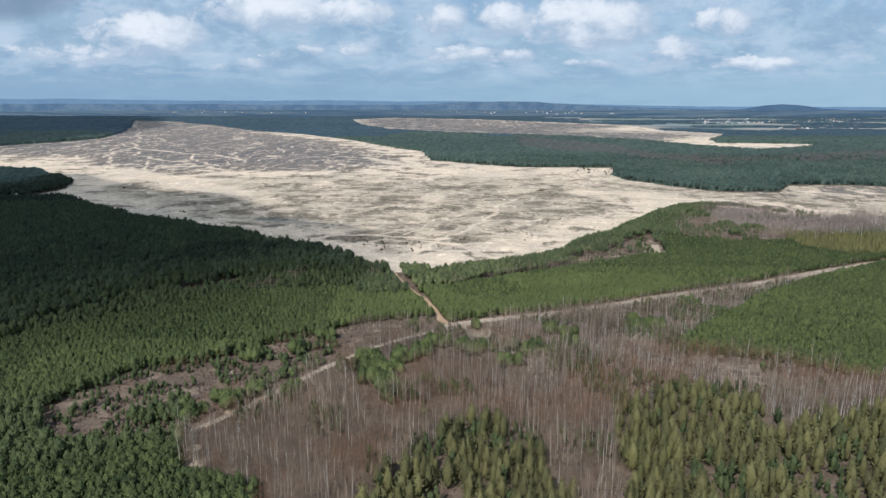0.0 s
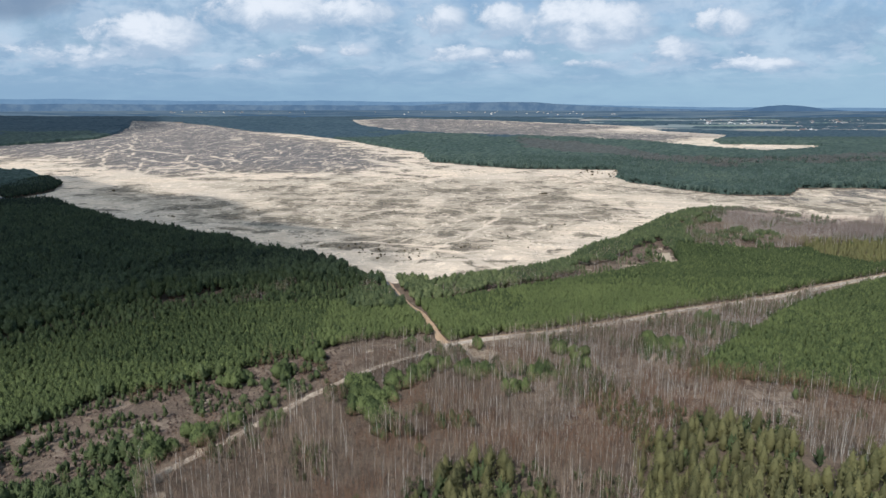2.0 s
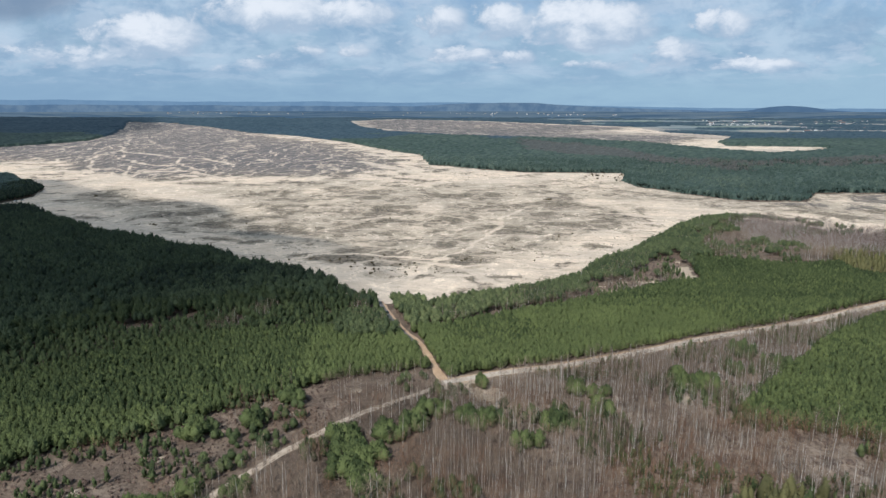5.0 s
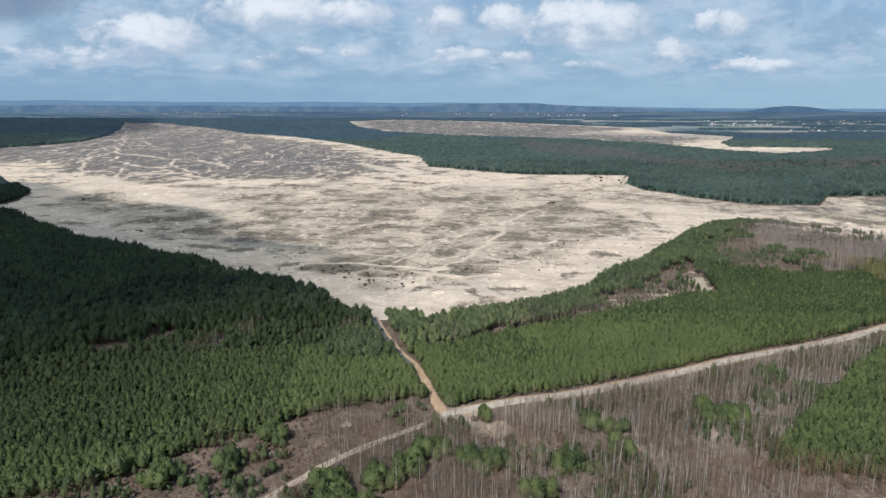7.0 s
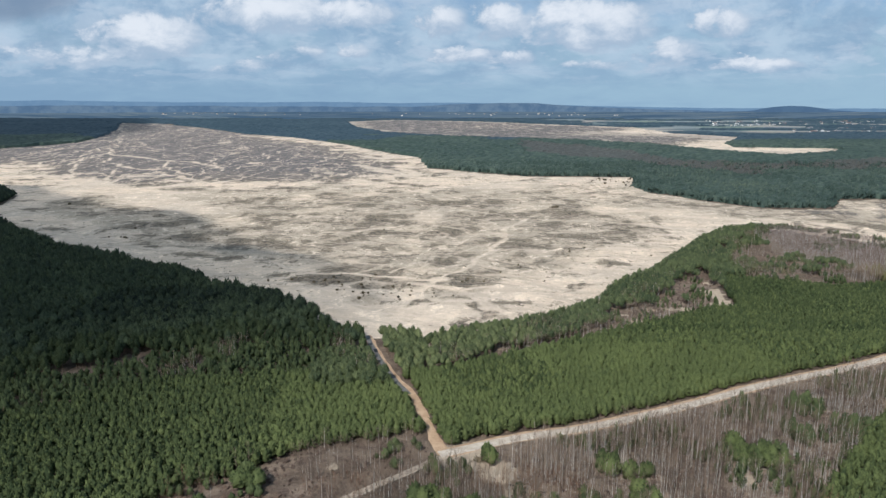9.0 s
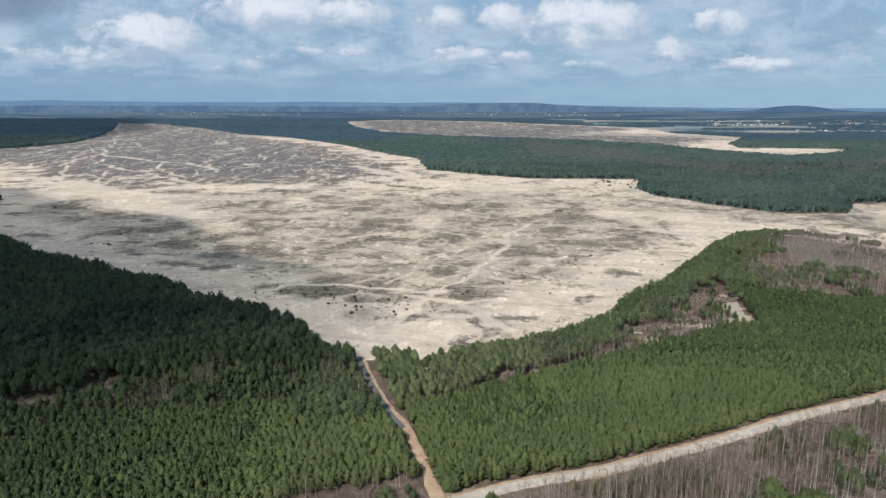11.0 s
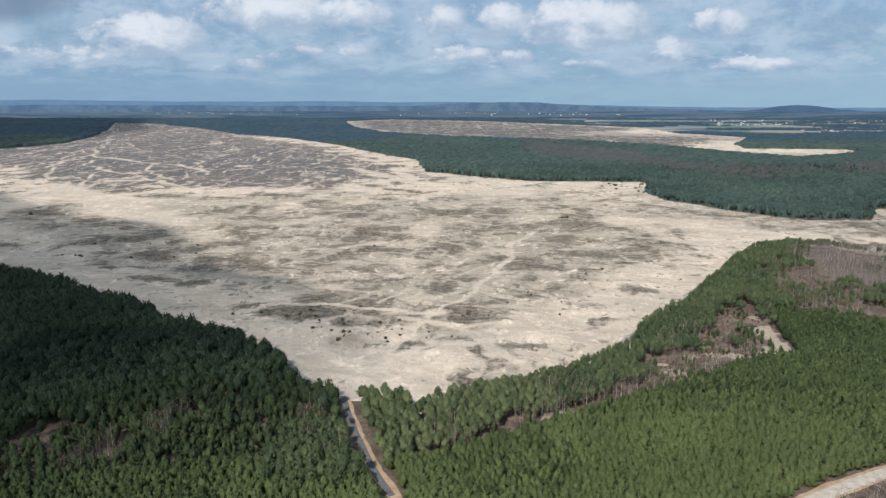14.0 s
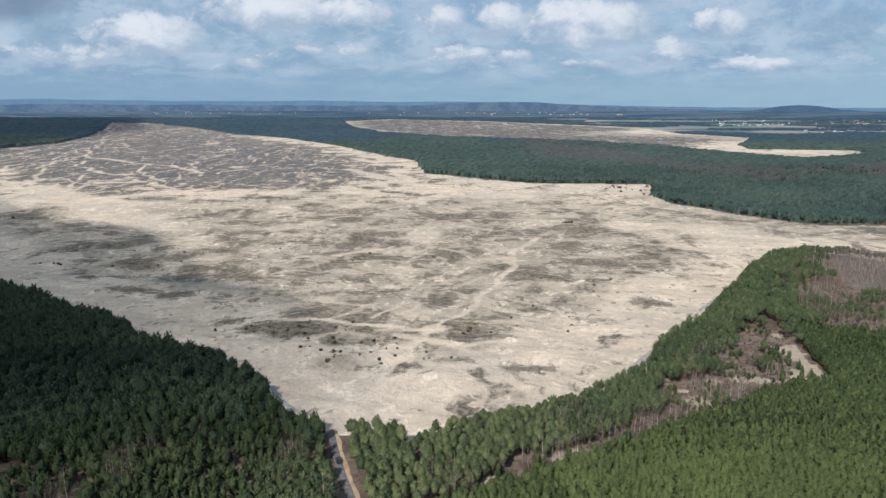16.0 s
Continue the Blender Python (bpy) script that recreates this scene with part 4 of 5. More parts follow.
CLUMPS = [(-39, 297, 5), (-33, 288, 7), (-26, 283, 5), (-34, 275, 7), (-22, 300, 5), (-13, 307, 5), (-29, 266, 4), (-9, 318, 3), (-78, 258, 6), (-68, 262, 5), (-90, 250, 6), (-102, 240, 7), (-114, 237, 7), (7, 312, 4),
          (28, 293, 5), (59, 319, 4), (101, 347, 6), (110, 346, 6), (140, 382, 7), (150, 368, 6), (14, 311, 4), (-74, 308, 4), (-94, 299, 5), (-65, 329, 4),
          (52, 338, 4), (61, 334, 4), (39, 308, 5), (12, 309, 5), (128, 360, 5), (-6, 318, 4), (12.5, 344, 3)]


TUSSOCK = [pine_shape(s, 7, 0.0, 0.62, 0.3, 0.34, 3, 0, 5, 1, 1.2) for s in range(170, 176)]
YOUNG_FAR = [pine_shape(s, 7, 0.06, 0.265, 0.52, 0.12, 3, 0, 4, 2, 1.9) for s in range(180, 186)]


def make_woods():
    rng = np.random.RandomState(11)
    # planted young pines, in rows
    x, y = scatter(-330, 480, 150, 620, 2.35, 1, radians(24), 0.42)
    keep = (inside(x, y, PLANT_A) | inside(x, y, PLANT_L) | inside(x, y, PLANT_R)) & clear_of_roads(x, y)
    keep &= (fbm(x, y, 22, 61) > 0.14) & ~inside(x, y, BARE_SPOT) & ~inside(x, y, YELLOW_R)
    x, y = x[keep], y[keep]
    h = 5.8 + 2.0 * (fbm(x, y, 40, 62) - 0.5) + rng.uniform(-0.4, 0.4, len(x))
    s = near_first(x, y, 20, 415, 300)
    single_trees("young_pine", YOUNG_FINE, x[s], y[s], h[s], (MAT_BARK, MAT_YOUNG), 1, ("trunk", "crown"),
                 "bushy young pine with bright green needles in a planted row", "pine tree", "planted young pines beside the lane", 1.25)
    # the westward drop in tint carries part of the cloud shade
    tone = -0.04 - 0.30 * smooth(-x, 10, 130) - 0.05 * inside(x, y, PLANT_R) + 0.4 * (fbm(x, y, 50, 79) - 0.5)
    front = ~s & (((y > 345) & (y < 450) & (np.abs(x - 40) < 110)) | ((y < 315) & (x < 0) & (x > -190)))
    joined("young_pine_rows", YOUNG_NEAR, x[front], y[front], h[front], [MAT_BARK, MAT_YOUNG], 35, 1.36, "rows of bright green young pines by the lane", "plantation", bias=tone[front])
    rear = ~s & ~front & (y > 470)
    joined("young_pine_slope", YOUNG_FAR, x[rear], y[rear], h[rear], [MAT_BARK, MAT_YOUNG], 37, 1.38, "dense rows of bright green young pines farther off", "plantation", bias=tone[rear])
    rear = ~s & ~front & (y <= 470)
    joined("young_pine_plantation", YOUNG, x[rear], y[rear], h[rear], [MAT_BARK, MAT_YOUNG], 2, 1.38, "dense rows of bright green young pines", "plantation", bias=tone[rear])

    # older pines west of the lane and along the sand
    x, y = scatter(-640, 60, 120, 1240, 3.3, 3, 0.4, 0.46)
    sand = sandy(x, y)
    west = (x < -34) & ~sand & ~inside(x, y, PLANT_L) & ~inside(x, y, HEATH_L) & ~inside(x, y, CAR_PARK) & ~inside(x, y, MIXED_L) & clear_of_roads(x, y)
    west &= (x + 60 < -0.2 * (y - 330)) | (y > 400) | inside(x, y, PINE_LL)
    west &= ~((y < 352) & (x > -95)) | inside(x, y, PINE_LL)
    west &= (fbm(x, y, 26, 63) > 0.24)
    for cx, cy, r in ((-223, 322, 8), (-240, 621, 5), (-150, 440, 5)):
        west &= np.hypot(x - cx, y - cy) > r
    xs, ys = scatter(-60, 480, 400, 830, 3.1, 4, 0.2, 0.42)
    sand2 = sandy(xs, ys)
    strip = ~sand2 & ~inside(xs, ys, PLANT_A) & ~(inside(xs, ys, BIRCH_R) & (off_line(xs, ys, DESERT_RIGHT) > 11)) & ~inside(xs, ys, BARE_SPOT) & ~inside(xs, ys, YELLOW_R) & clear_of_roads(xs, ys)
    strip &= (ys > 412 + 0.61 * (xs + 13) + 8.0 * smooth(xs, 0, 15) + 7.0 * smooth(fbm(xs, ys, 22, 91), 0.42, 0.6) * smooth(xs, 10, 30)) & ((xs > -37) | (ys < 440))
    edge = off_line(xs, ys, DESERT_RIGHT)
    strip &= (fbm(xs, ys, 15, 64) > 0.18 + 0.0075 * np.minimum(edge, 34) - 0.3 * smooth(-xs, -30, 0)) | (edge < 13)
    thin = fbm(xs, ys, 9, 65)
    strip &= ~inside(xs + 16 * (fbm(xs, ys, 14, 92) - 0.5), ys + 16 * (fbm(xs, ys, 14, 93) - 0.5), SCRUB) | (thin > 0.66)
    strip &= ~(inside(xs, ys, CLEAR_R) | ((xs > 238) & (edge > 26))) | (thin > 0.59) | (off_line(xs, ys, PINE_ROW_R) < 6)
    strip &= ~inside(xs, ys, OPEN_R)
    strip &= ~inside(xs, ys, BIRCH_R) | (thin > 0.5)
    hw = 8.6 + 4.4 * (fbm(x, y, 45, 66) - 0.5) + rng.normal(0, 1.3, len(x))
    hw = np.where(inside(x, y, PINE_LL), hw * 0.85, hw)
    hs = 7.6 + 3.0 * (fbm(xs, ys, 30, 67) - 0.5) + rng.uniform(-1.1, 1.1, len(xs))
    x, y, hw = x[west], y[west], hw[west]
    xs, ys, hs = xs[strip], ys[strip], hs[strip]
    s = near_first(xs, ys, 0, 455, 300)
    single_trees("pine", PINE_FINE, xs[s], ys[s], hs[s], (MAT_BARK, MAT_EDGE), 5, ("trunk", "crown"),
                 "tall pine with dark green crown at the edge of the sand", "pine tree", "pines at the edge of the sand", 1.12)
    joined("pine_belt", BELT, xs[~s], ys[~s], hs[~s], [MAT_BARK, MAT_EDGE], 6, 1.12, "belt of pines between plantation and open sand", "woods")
    near = y < 760
    young = inside(x, y, PINE_LL) | ((y < 330) & (x > -260) & (fbm(x, y, 40, 77) > 0.25))
    xt, yt = scatter(-230, -40, 120, 240, 2.5, 29, 0.8, 0.45)
    kt = inside(xt, yt, PINE_LL)
    joined("pine_thicket_south", YOUNG_NEAR, xt[kt], yt[kt], rng.uniform(5.0, 6.8, kt.sum()), [MAT_BARK, MAT_YOUNG], 30, 1.45, "dense thicket of green bushy pines", "woods", bias=-0.05)
    young &= ~inside(x, y, PINE_LL)
    near &= ~inside(x, y, PINE_LL)
    joined("pine_thicket", YOUNG_NEAR, x[young], y[young], hw[young] * 0.9, [MAT_BARK, MAT_HEATHPINE], 27, 1.15, "thicket of bushy pines beside the heath", "woods")
    old = ~young & ~inside(x, y, PINE_LL)
    x, y, hw, near = x[old], y[old], hw[old], near[old]
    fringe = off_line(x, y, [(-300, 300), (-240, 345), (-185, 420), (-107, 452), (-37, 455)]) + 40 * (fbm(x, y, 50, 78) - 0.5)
    # darker tint away from the fringe, shade of the wood put into its colour
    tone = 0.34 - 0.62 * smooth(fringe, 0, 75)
    glade = near & (y < 540) & (fringe < 24 + 26 * (vnoise(x, y, 12, 88) - 0.5)) & (vnoise(x, y, 4, 89) > 0.3)
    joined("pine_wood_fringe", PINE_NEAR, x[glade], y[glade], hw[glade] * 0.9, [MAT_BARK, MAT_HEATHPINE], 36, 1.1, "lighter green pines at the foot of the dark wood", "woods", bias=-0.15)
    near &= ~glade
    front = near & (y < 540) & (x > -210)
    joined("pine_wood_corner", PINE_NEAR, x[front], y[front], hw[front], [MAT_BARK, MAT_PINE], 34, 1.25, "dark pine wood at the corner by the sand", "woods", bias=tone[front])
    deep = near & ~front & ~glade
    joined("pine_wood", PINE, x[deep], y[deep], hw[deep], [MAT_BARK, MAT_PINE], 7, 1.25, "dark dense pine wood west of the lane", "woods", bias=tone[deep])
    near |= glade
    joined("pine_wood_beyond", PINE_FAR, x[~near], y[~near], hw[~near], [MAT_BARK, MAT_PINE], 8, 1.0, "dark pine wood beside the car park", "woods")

    # mixed fringe and scattered pines on heath and among birches
    x, y = scatter(-260, 420, 150, 800, 3.4, 9, 0.7, 0.45)
    g = fbm(x, y, 24, 68)
    free = clear_of_roads(x, y, 0.8) & ~sandy(x, y) & ~inside(x, y, PLANT_A) & ~inside(x, y, PLANT_L) & ~inside(x, y, PLANT_R) & ~inside(x, y, PINE_LL)
    south = (x > -95) & (y < road_line(x) - 3) & ~inside(x, y, HEATH_L) & ~inside(x, y, LARCH_1) & ~inside(x, y, LARCH_2)
    right_wood = inside(x, y, BIRCH_R) | ((y > 575) & (x > 190))
    keep = free & ((inside(x, y, MIXED_L) & (g > 0.31)) | (inside(x, y, HEATH_L) & (g > 0.44 - 0.16 * smooth(-x, 105, 130)) & (vnoise(x, y, 5, 95) > 0.46)) | (south & (g > 0.66 - 0.05 * smooth(y, 260, 300))) | ((off_line(x, y, [(-122, 218), (-84, 252)]) < 8) & (g > 0.30)) | (south & (off_line(x, y, [(-78, 238), (-66, 256)]) < 5)) | (south & (x > 50) & (y > 260) & (g > 0.56) & (vnoise(x, y, 7, 96) > 0.4)) | (inside(x, y, BARE_SPOT) & (g > 0.66)) | ((y > 414 + 0.61 * (x + 13)) & (y < 430 + 0.61 * (x + 13)) & (x > -5) & (x < 150) & (vnoise(x, y, 6, 99) > 0.60)) | (inside(x, y, SCRUB) & ~inside(x, y, BARE_SPOT) & (vnoise(x, y, 6, 98) > 0.62)) | (inside(x, y, CLEAR_R) & ~inside(x, y, OPEN_R) & (vnoise(x, y, 9, 98) > 0.66)) | 
                   (south & (off_line(x, y, [(130, 365), (190, 410)]) < 9) & (g > 0.45)) |
                   (right_wood & ~inside(x, y, CLEAR_R) & (g > 0.60)))
    x, y = x[keep], y[keep]
    h = rng.uniform(3.2, 6.5, len(x)) + 1.5 * inside(x, y, MIXED_L) - 1.0 * (inside(x, y, SCRUB) | inside(x, y, HEATH_L))
    s = near_first(x, y, -20, 310, 200) & ~inside(x, y, MIXED_L)
    single_trees("small_pine", BUSHY, x[s], y[s], h[s], (MAT_BARK, MAT_HEATHPINE), 10, ("trunk", "crown"),
                 "low self-sown pine standing among brown heath and birches", "pine tree", "self-sown pines on the heath", 1.15)
    belt = inside(x, y, MIXED_L) & ~s
    joined("fringe_pines", YOUNG, x[belt], y[belt], h[belt], [MAT_BARK, MAT_HEATHPINE], 33, 1.25, "smaller pines along the foot of the dark wood", "woods", bias=-0.05)
    s |= belt
    joined("scattered_pines", YOUNG, x[~s], y[~s], h[~s], [MAT_BARK, MAT_HEATHPINE], 11, 1.1, "self-sown pines in gaps of the woods", "woods")

    # bare birches
    x, y = scatter(-130, 480, 130, 800, 2.35, 12, 0.9, 0.48)
    g = fbm(x, y, 18, 69)
    edge = off_line(x, y, DESERT_RIGHT)
    south = (x > -97) & (y < road_line(x) - 3) & ~inside(x, y, HEATH_L) & ~inside(x, y, LARCH_1) & ~inside(x, y, LARCH_2) & ~inside(x, y, PLANT_R) & ~inside(x, y, PLANT_L) & ~inside(x, y, PINE_LL)
    south &= (g > 0.25 + 0.09 * smooth(x + 0.5 * (y - 250), 40, 110))
    near_lane = inside(x, y, HEATH_L) & ((np.hypot(x + 25, y - 350) < 32) | (g > 0.54))
    strip = (y > 412 + 0.61 * (x + 13)) & (edge > 8) & ~inside(x, y, PLANT_A) & ~sandy(x, y) & (g > np.where(y < 424 + 0.61 * (x + 13), 0.46, 0.62)) & (x < 200) & (x > -20) & ~inside(x, y, BARE_SPOT)
    right = inside(x, y, BIRCH_R) & (edge > 9) & (g > 0.30)
    gap_r = (y > 575) & (x > 200) & ~right & ~sandy(x, y) & ~inside(x, y, PLANT_A) & (edge > 16) & (g > 0.58)
    mixed = (inside(x, y, MIXED_L) & (g > 0.62)) | (inside(x, y, CLEAR_R) & (g > np.where(inside(x, y, OPEN_R), 0.62, 0.44)))
    keep = (south | near_lane | strip | right | gap_r | mixed) & clear_of_roads(x, y)
    for cx, cy, r in CLUMPS:
        keep &= np.hypot(x - cx, y - cy + 4) > r + 3
    x, y = x[keep], y[keep]
    h = 10.4 + 4.0 * (fbm(x, y, 35, 70) - 0.5) + rng.uniform(-1.6, 1.6, len(x))
    h = np.where(y > 412 + 0.61 * (x + 13), h * 0.66, h * (0.62 + 0.38 * smooth(off_line(x, y, MAIN_ROAD), 6, 24)))
    h = np.where(inside(x, y, HEATH_L), h * 0.6, h)
    h = np.where(inside(x, y, BIRCH_R), h * rng.uniform(1.0, 1.75, len(x)), h)
    rust = ((fbm(x, y, 30, 71) > 0.58) | (rng.uniform(0, 1, len(x)) < 0.14)) & (y < 330)
    s = near_first(x, y, 5, 245, 300) & ~rust
    single_trees("birch", BIRCH_FINE, x[s], y[s], h[s], (MAT_BIRCH, MAT_TWIG), 13, ("trunk", "crown"),
                 "slender bare birch with pale trunk and brown twigs", "birch tree", "bare birches south of the road")
    rest = ~s & ~rust
    stand = rest & inside(x, y, BIRCH_R)
    rest &= ~stand
    joined("birch_stand", BIRCH_FAR, x[stand], y[stand], h[stand], [MAT_BIRCH, MAT_MAUVE], 32, 0.85, "tall leafless birch stand with white trunks and mauve twigs", "woods")
    pale = rest & (rng.uniform(0, 1, len(x)) < np.where(y > 570, 0.5, 0.24 + 0.24 * smooth(x + 0.5 * (y - 250), 0, 80)))
    dull = rest & ~pale
    joined("birch_wood", BIRCH, x[pale], y[pale], h[pale] * rng.uniform(0.8, 1.4, pale.sum()), [MAT_BIRCH, MAT_TWIG], 14, 1.25, "leafless birches with white trunks", "woods", bias=1.6 * (fbm(x, y, 32, 83) - 0.5)[pale])
    joined("aspen_wood", BIRCH, x[dull], y[dull], h[dull] * 0.92, [MAT_GREYBARK, MAT_TWIG], 28, 1.15, "leafless grey-brown saplings between the birches", "woods", bias=1.8 * (fbm(x, y, 32, 83) - 0.5)[dull])
    joined("rusty_birch_thicket", BIRCH, x[rust], y[rust], h[rust] * 0.8, [MAT_BARK, MAT_RUST], 15, 1.2, "leafless thicket with rust brown twigs", "woods")
    x, y = scatter(-10, 300, 235, 480, 2.3, 40, 0.3, 0.48)
    keep = (y < road_line(x) - 8) & ~inside(x, y, PLANT_R) & ~inside(x, y, LARCH_1) & ~inside(x, y, LARCH_2) & (fbm(x, y, 16, 104) > 0.40) & (x + 0.5 * (y - 250) > 0) & clear_of_roads(x, y, 2)
    for cx, cy, r in CLUMPS:
        keep &= np.hypot(x - cx, y - cy + 3) > r + 2
    x, y = x[keep], y[keep]
    joined("birch_saplings", BIRCH_SLIM, x, y, rng.uniform(4.5, 8.5, len(x)), [MAT_BIRCH, MAT_TWIG], 41, 1.2, "slender pale birch saplings in open wood", "woods", bias=1.2 * (fbm(x, y, 30, 85) - 0.4))
    # low brown undergrowth among the birches
    x, y = scatter(-190, 300, 130, 700, 2.2, 16, 0.5, 0.48)
    keep = (((x > -97) & (y < road_line(x) - 3)) | inside(x, y, HEATH_L) | inside(x, y, CLEAR_R) | inside(x, y, MIXED_L) | (inside(x, y, SCRUB) & ~inside(x, y, BARE_SPOT)) | ((y > 412 + 0.61 * (x + 13)) & (y < 426 + 0.61 * (x + 13)) & (x > -10) & (x < 160))) & ~inside(x, y, PLANT_R) & ~inside(x, y, PLANT_L) & ~inside(x, y, PINE_LL) & clear_of_roads(x, y, 1.5) & (fbm(x, y, 14, 72) > np.where(inside(x, y, HEATH_L) | inside(x, y, SCRUB) | inside(x, y, CLEAR_R), 0.12, 0.34 + 0.18 * smooth(x + 0.5 * (y - 250), 30, 100)))
    x, y = x[keep], y[keep]
    g = inside(x, y, HEATH_L)
    joined("undergrowth", BRUSH, x, y, rng.uniform(1.6, 5.4, len(x)) * np.where(g | (y > 420), 0.5, 1.0 - 0.45 * smooth(x + 0.5 * (y - 250), 30, 100)), [MAT_BARK, MAT_BRUSH], 17, 1.3, "low brown leafless undergrowth below the birches", "undergrowth", bias=-0.10 + 0.4 * smooth(x + 0.5 * (y - 250), 20, 110) + 1.5 * (fbm(x, y, 22, 84) - 0.5))

    # heather and grass tussocks on open ground between the trees
    x, y = scatter(-190, 300, 200, 700, 2.1, 38, 0.8, 0.48)
    strip = (y > 412 + 0.61 * (x + 13)) & (y < 428 + 0.61 * (x + 13)) & (x > -12) & (x < 160)
    open_wood = (x > 10) & (y > 255) & (y < road_line(x) - 6) & ~inside(x, y, PLANT_R) & (vnoise(x, y, 8, 102) > 0.45)
    keep = (inside(x, y, HEATH_L) | inside(x, y, SCRUB) | inside(x, y, CLEAR_R) | strip | open_wood) & clear_of_roads(x, y, 0.5) & (fbm(x, y, 7, 101) > 0.42) & ~inside(x, y, BARE_SPOT)
    x, y = x[keep], y[keep]
    joined("heather_tussocks", TUSSOCK, x, y, rng.uniform(0.35, 1.1, len(x)), [MAT_BARK, MAT_BRUSH], 39, 1.0, "low brown heather tussocks on open ground", "heather", bias=1.2 * (fbm(x, y, 12, 103) - 0.4))

    # larches coming into leaf
    x, y = scatter(-60, 240, 130, 275, 4.1, 18, 0.3, 0.48)
    qx, qy = x + 22 * (fbm(x, y, 16, 99) - 0.5), y + 22 * (fbm(x, y, 16, 100) - 0.5)
    keep = (inside(qx, qy, LARCH_1) | inside(qx, qy, LARCH_2)) & (fbm(x, y, 15, 73) > 0.28)
    x, y = x[keep], y[keep]
    h = 10.6 + rng.uniform(-3.6, 2.0, len(x))
    ever = fbm(x, y, 9, 74) > 0.62
    s = near_first(x, y, 40, 215, 300) & ~ever
    single_trees("larch", LARCH_FINE, x[s], y[s], h[s], (MAT_BARK, MAT_LARCH), 19, ("trunk", "crown"),
                 "conical larch in fresh yellow-green spring needles", "larch tree", "larches in spring green", 1.15)
    joined("larch_stand", LARCH, x[~s & ~ever], y[~s & ~ever], h[~s & ~ever], [MAT_BARK, MAT_LARCH], 20, 1.15, "stand of yellow-green larches", "woods")
    joined("larch_stand_pines", YOUNG, x[ever], y[ever], h[ever] * 0.72, [MAT_BARK, MAT_HEATHPINE], 21, 0.9, "dark pines mixed into the larch stand", "woods")
    x, y = scatter(280, 490, 510, 620, 4.0, 22, 0.3, 0.4)
    keep = inside(x, y, YELLOW_R) & ~sandy(x, y)
    joined("far_larch_stand", LARCH, x[keep], y[keep], rng.uniform(6, 9, keep.sum()), [MAT_BARK, MAT_LARCH], 23, 1.0, "yellow-green larches behind the birch stand", "woods")

    # woods on the far side of the sand
    x, y = scatter(-1500, 1700, 700, 2100, 7.0, 24, 0.3, 0.47)
    keep = ~sandy(x, y) & (y > 830) & ((x > -60) | (y > 1500)) & ((x > 470) | (y > 900)) & (fbm(x, y, 60, 75) > 0.22) & (y < 1500)
    open_brown = inside(x + 60 * (fbm(x, y, 60, 76) - 0.5), y + 160 * (fbm(x, y, 80, 86) - 0.5), BROWN_BAND) & (vnoise(x, y, 16, 87) > 0.22)
    x, y, open_brown = x[keep], y[keep], open_brown[keep]
    h = 8.5 + rng.uniform(-3.0, 3.0, len(x)) + 3 * (fbm(x, y, 70, 81) - 0.5)
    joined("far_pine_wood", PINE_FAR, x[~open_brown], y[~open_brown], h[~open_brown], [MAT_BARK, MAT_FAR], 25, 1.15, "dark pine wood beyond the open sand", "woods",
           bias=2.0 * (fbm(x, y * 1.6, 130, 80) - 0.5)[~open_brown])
    x, y, h = x[open_brown], y[open_brown], h[open_brown]
    joined("far_birch_wood", BIRCH_FAR, x, y, h, [MAT_GREYBARK, MAT_DUN], 26, 2.2, "leafless birch wood beyond the open sand", "woods")


def make_clumps():
    rng = np.random.RandomState(61)
    x, y = scatter(-140, 180, 220, 400, 2.5, 62, 0.6, 0.48)
    keep = np.zeros(len(x), bool)
    for cx, cy, r in CLUMPS:
        keep |= np.hypot(x - cx, y - cy) < r * (0.7 + 0.6 * vnoise(x, y, 4.0, 63))
    keep &= (off_line(x, y, MAIN_ROAD) > 4.5) & (off_line(x, y, SOUTH_ROAD) > 2.8)
    x, y = x[keep], y[keep]
    h = rng.uniform(4.4, 8.6, len(x))
    s = near_first(x, y, 0, 300, 290)
    joined("clump_thicket", YOUNG_NEAR, x[~s], y[~s], h[~s], [MAT_BARK, MAT_HEATHPINE], 65, 1.2, "bushy green pines in clumps among bare birches", "woods")
    single_trees("clump_pine", BUSHY, x[s], y[s], h[s], (MAT_BARK, MAT_YOUNG), 64, ("trunk", "crown"),
                 "bushy green pine in a clump among bare birches", "pine tree", "clumps of pines among the birches", 1.2)


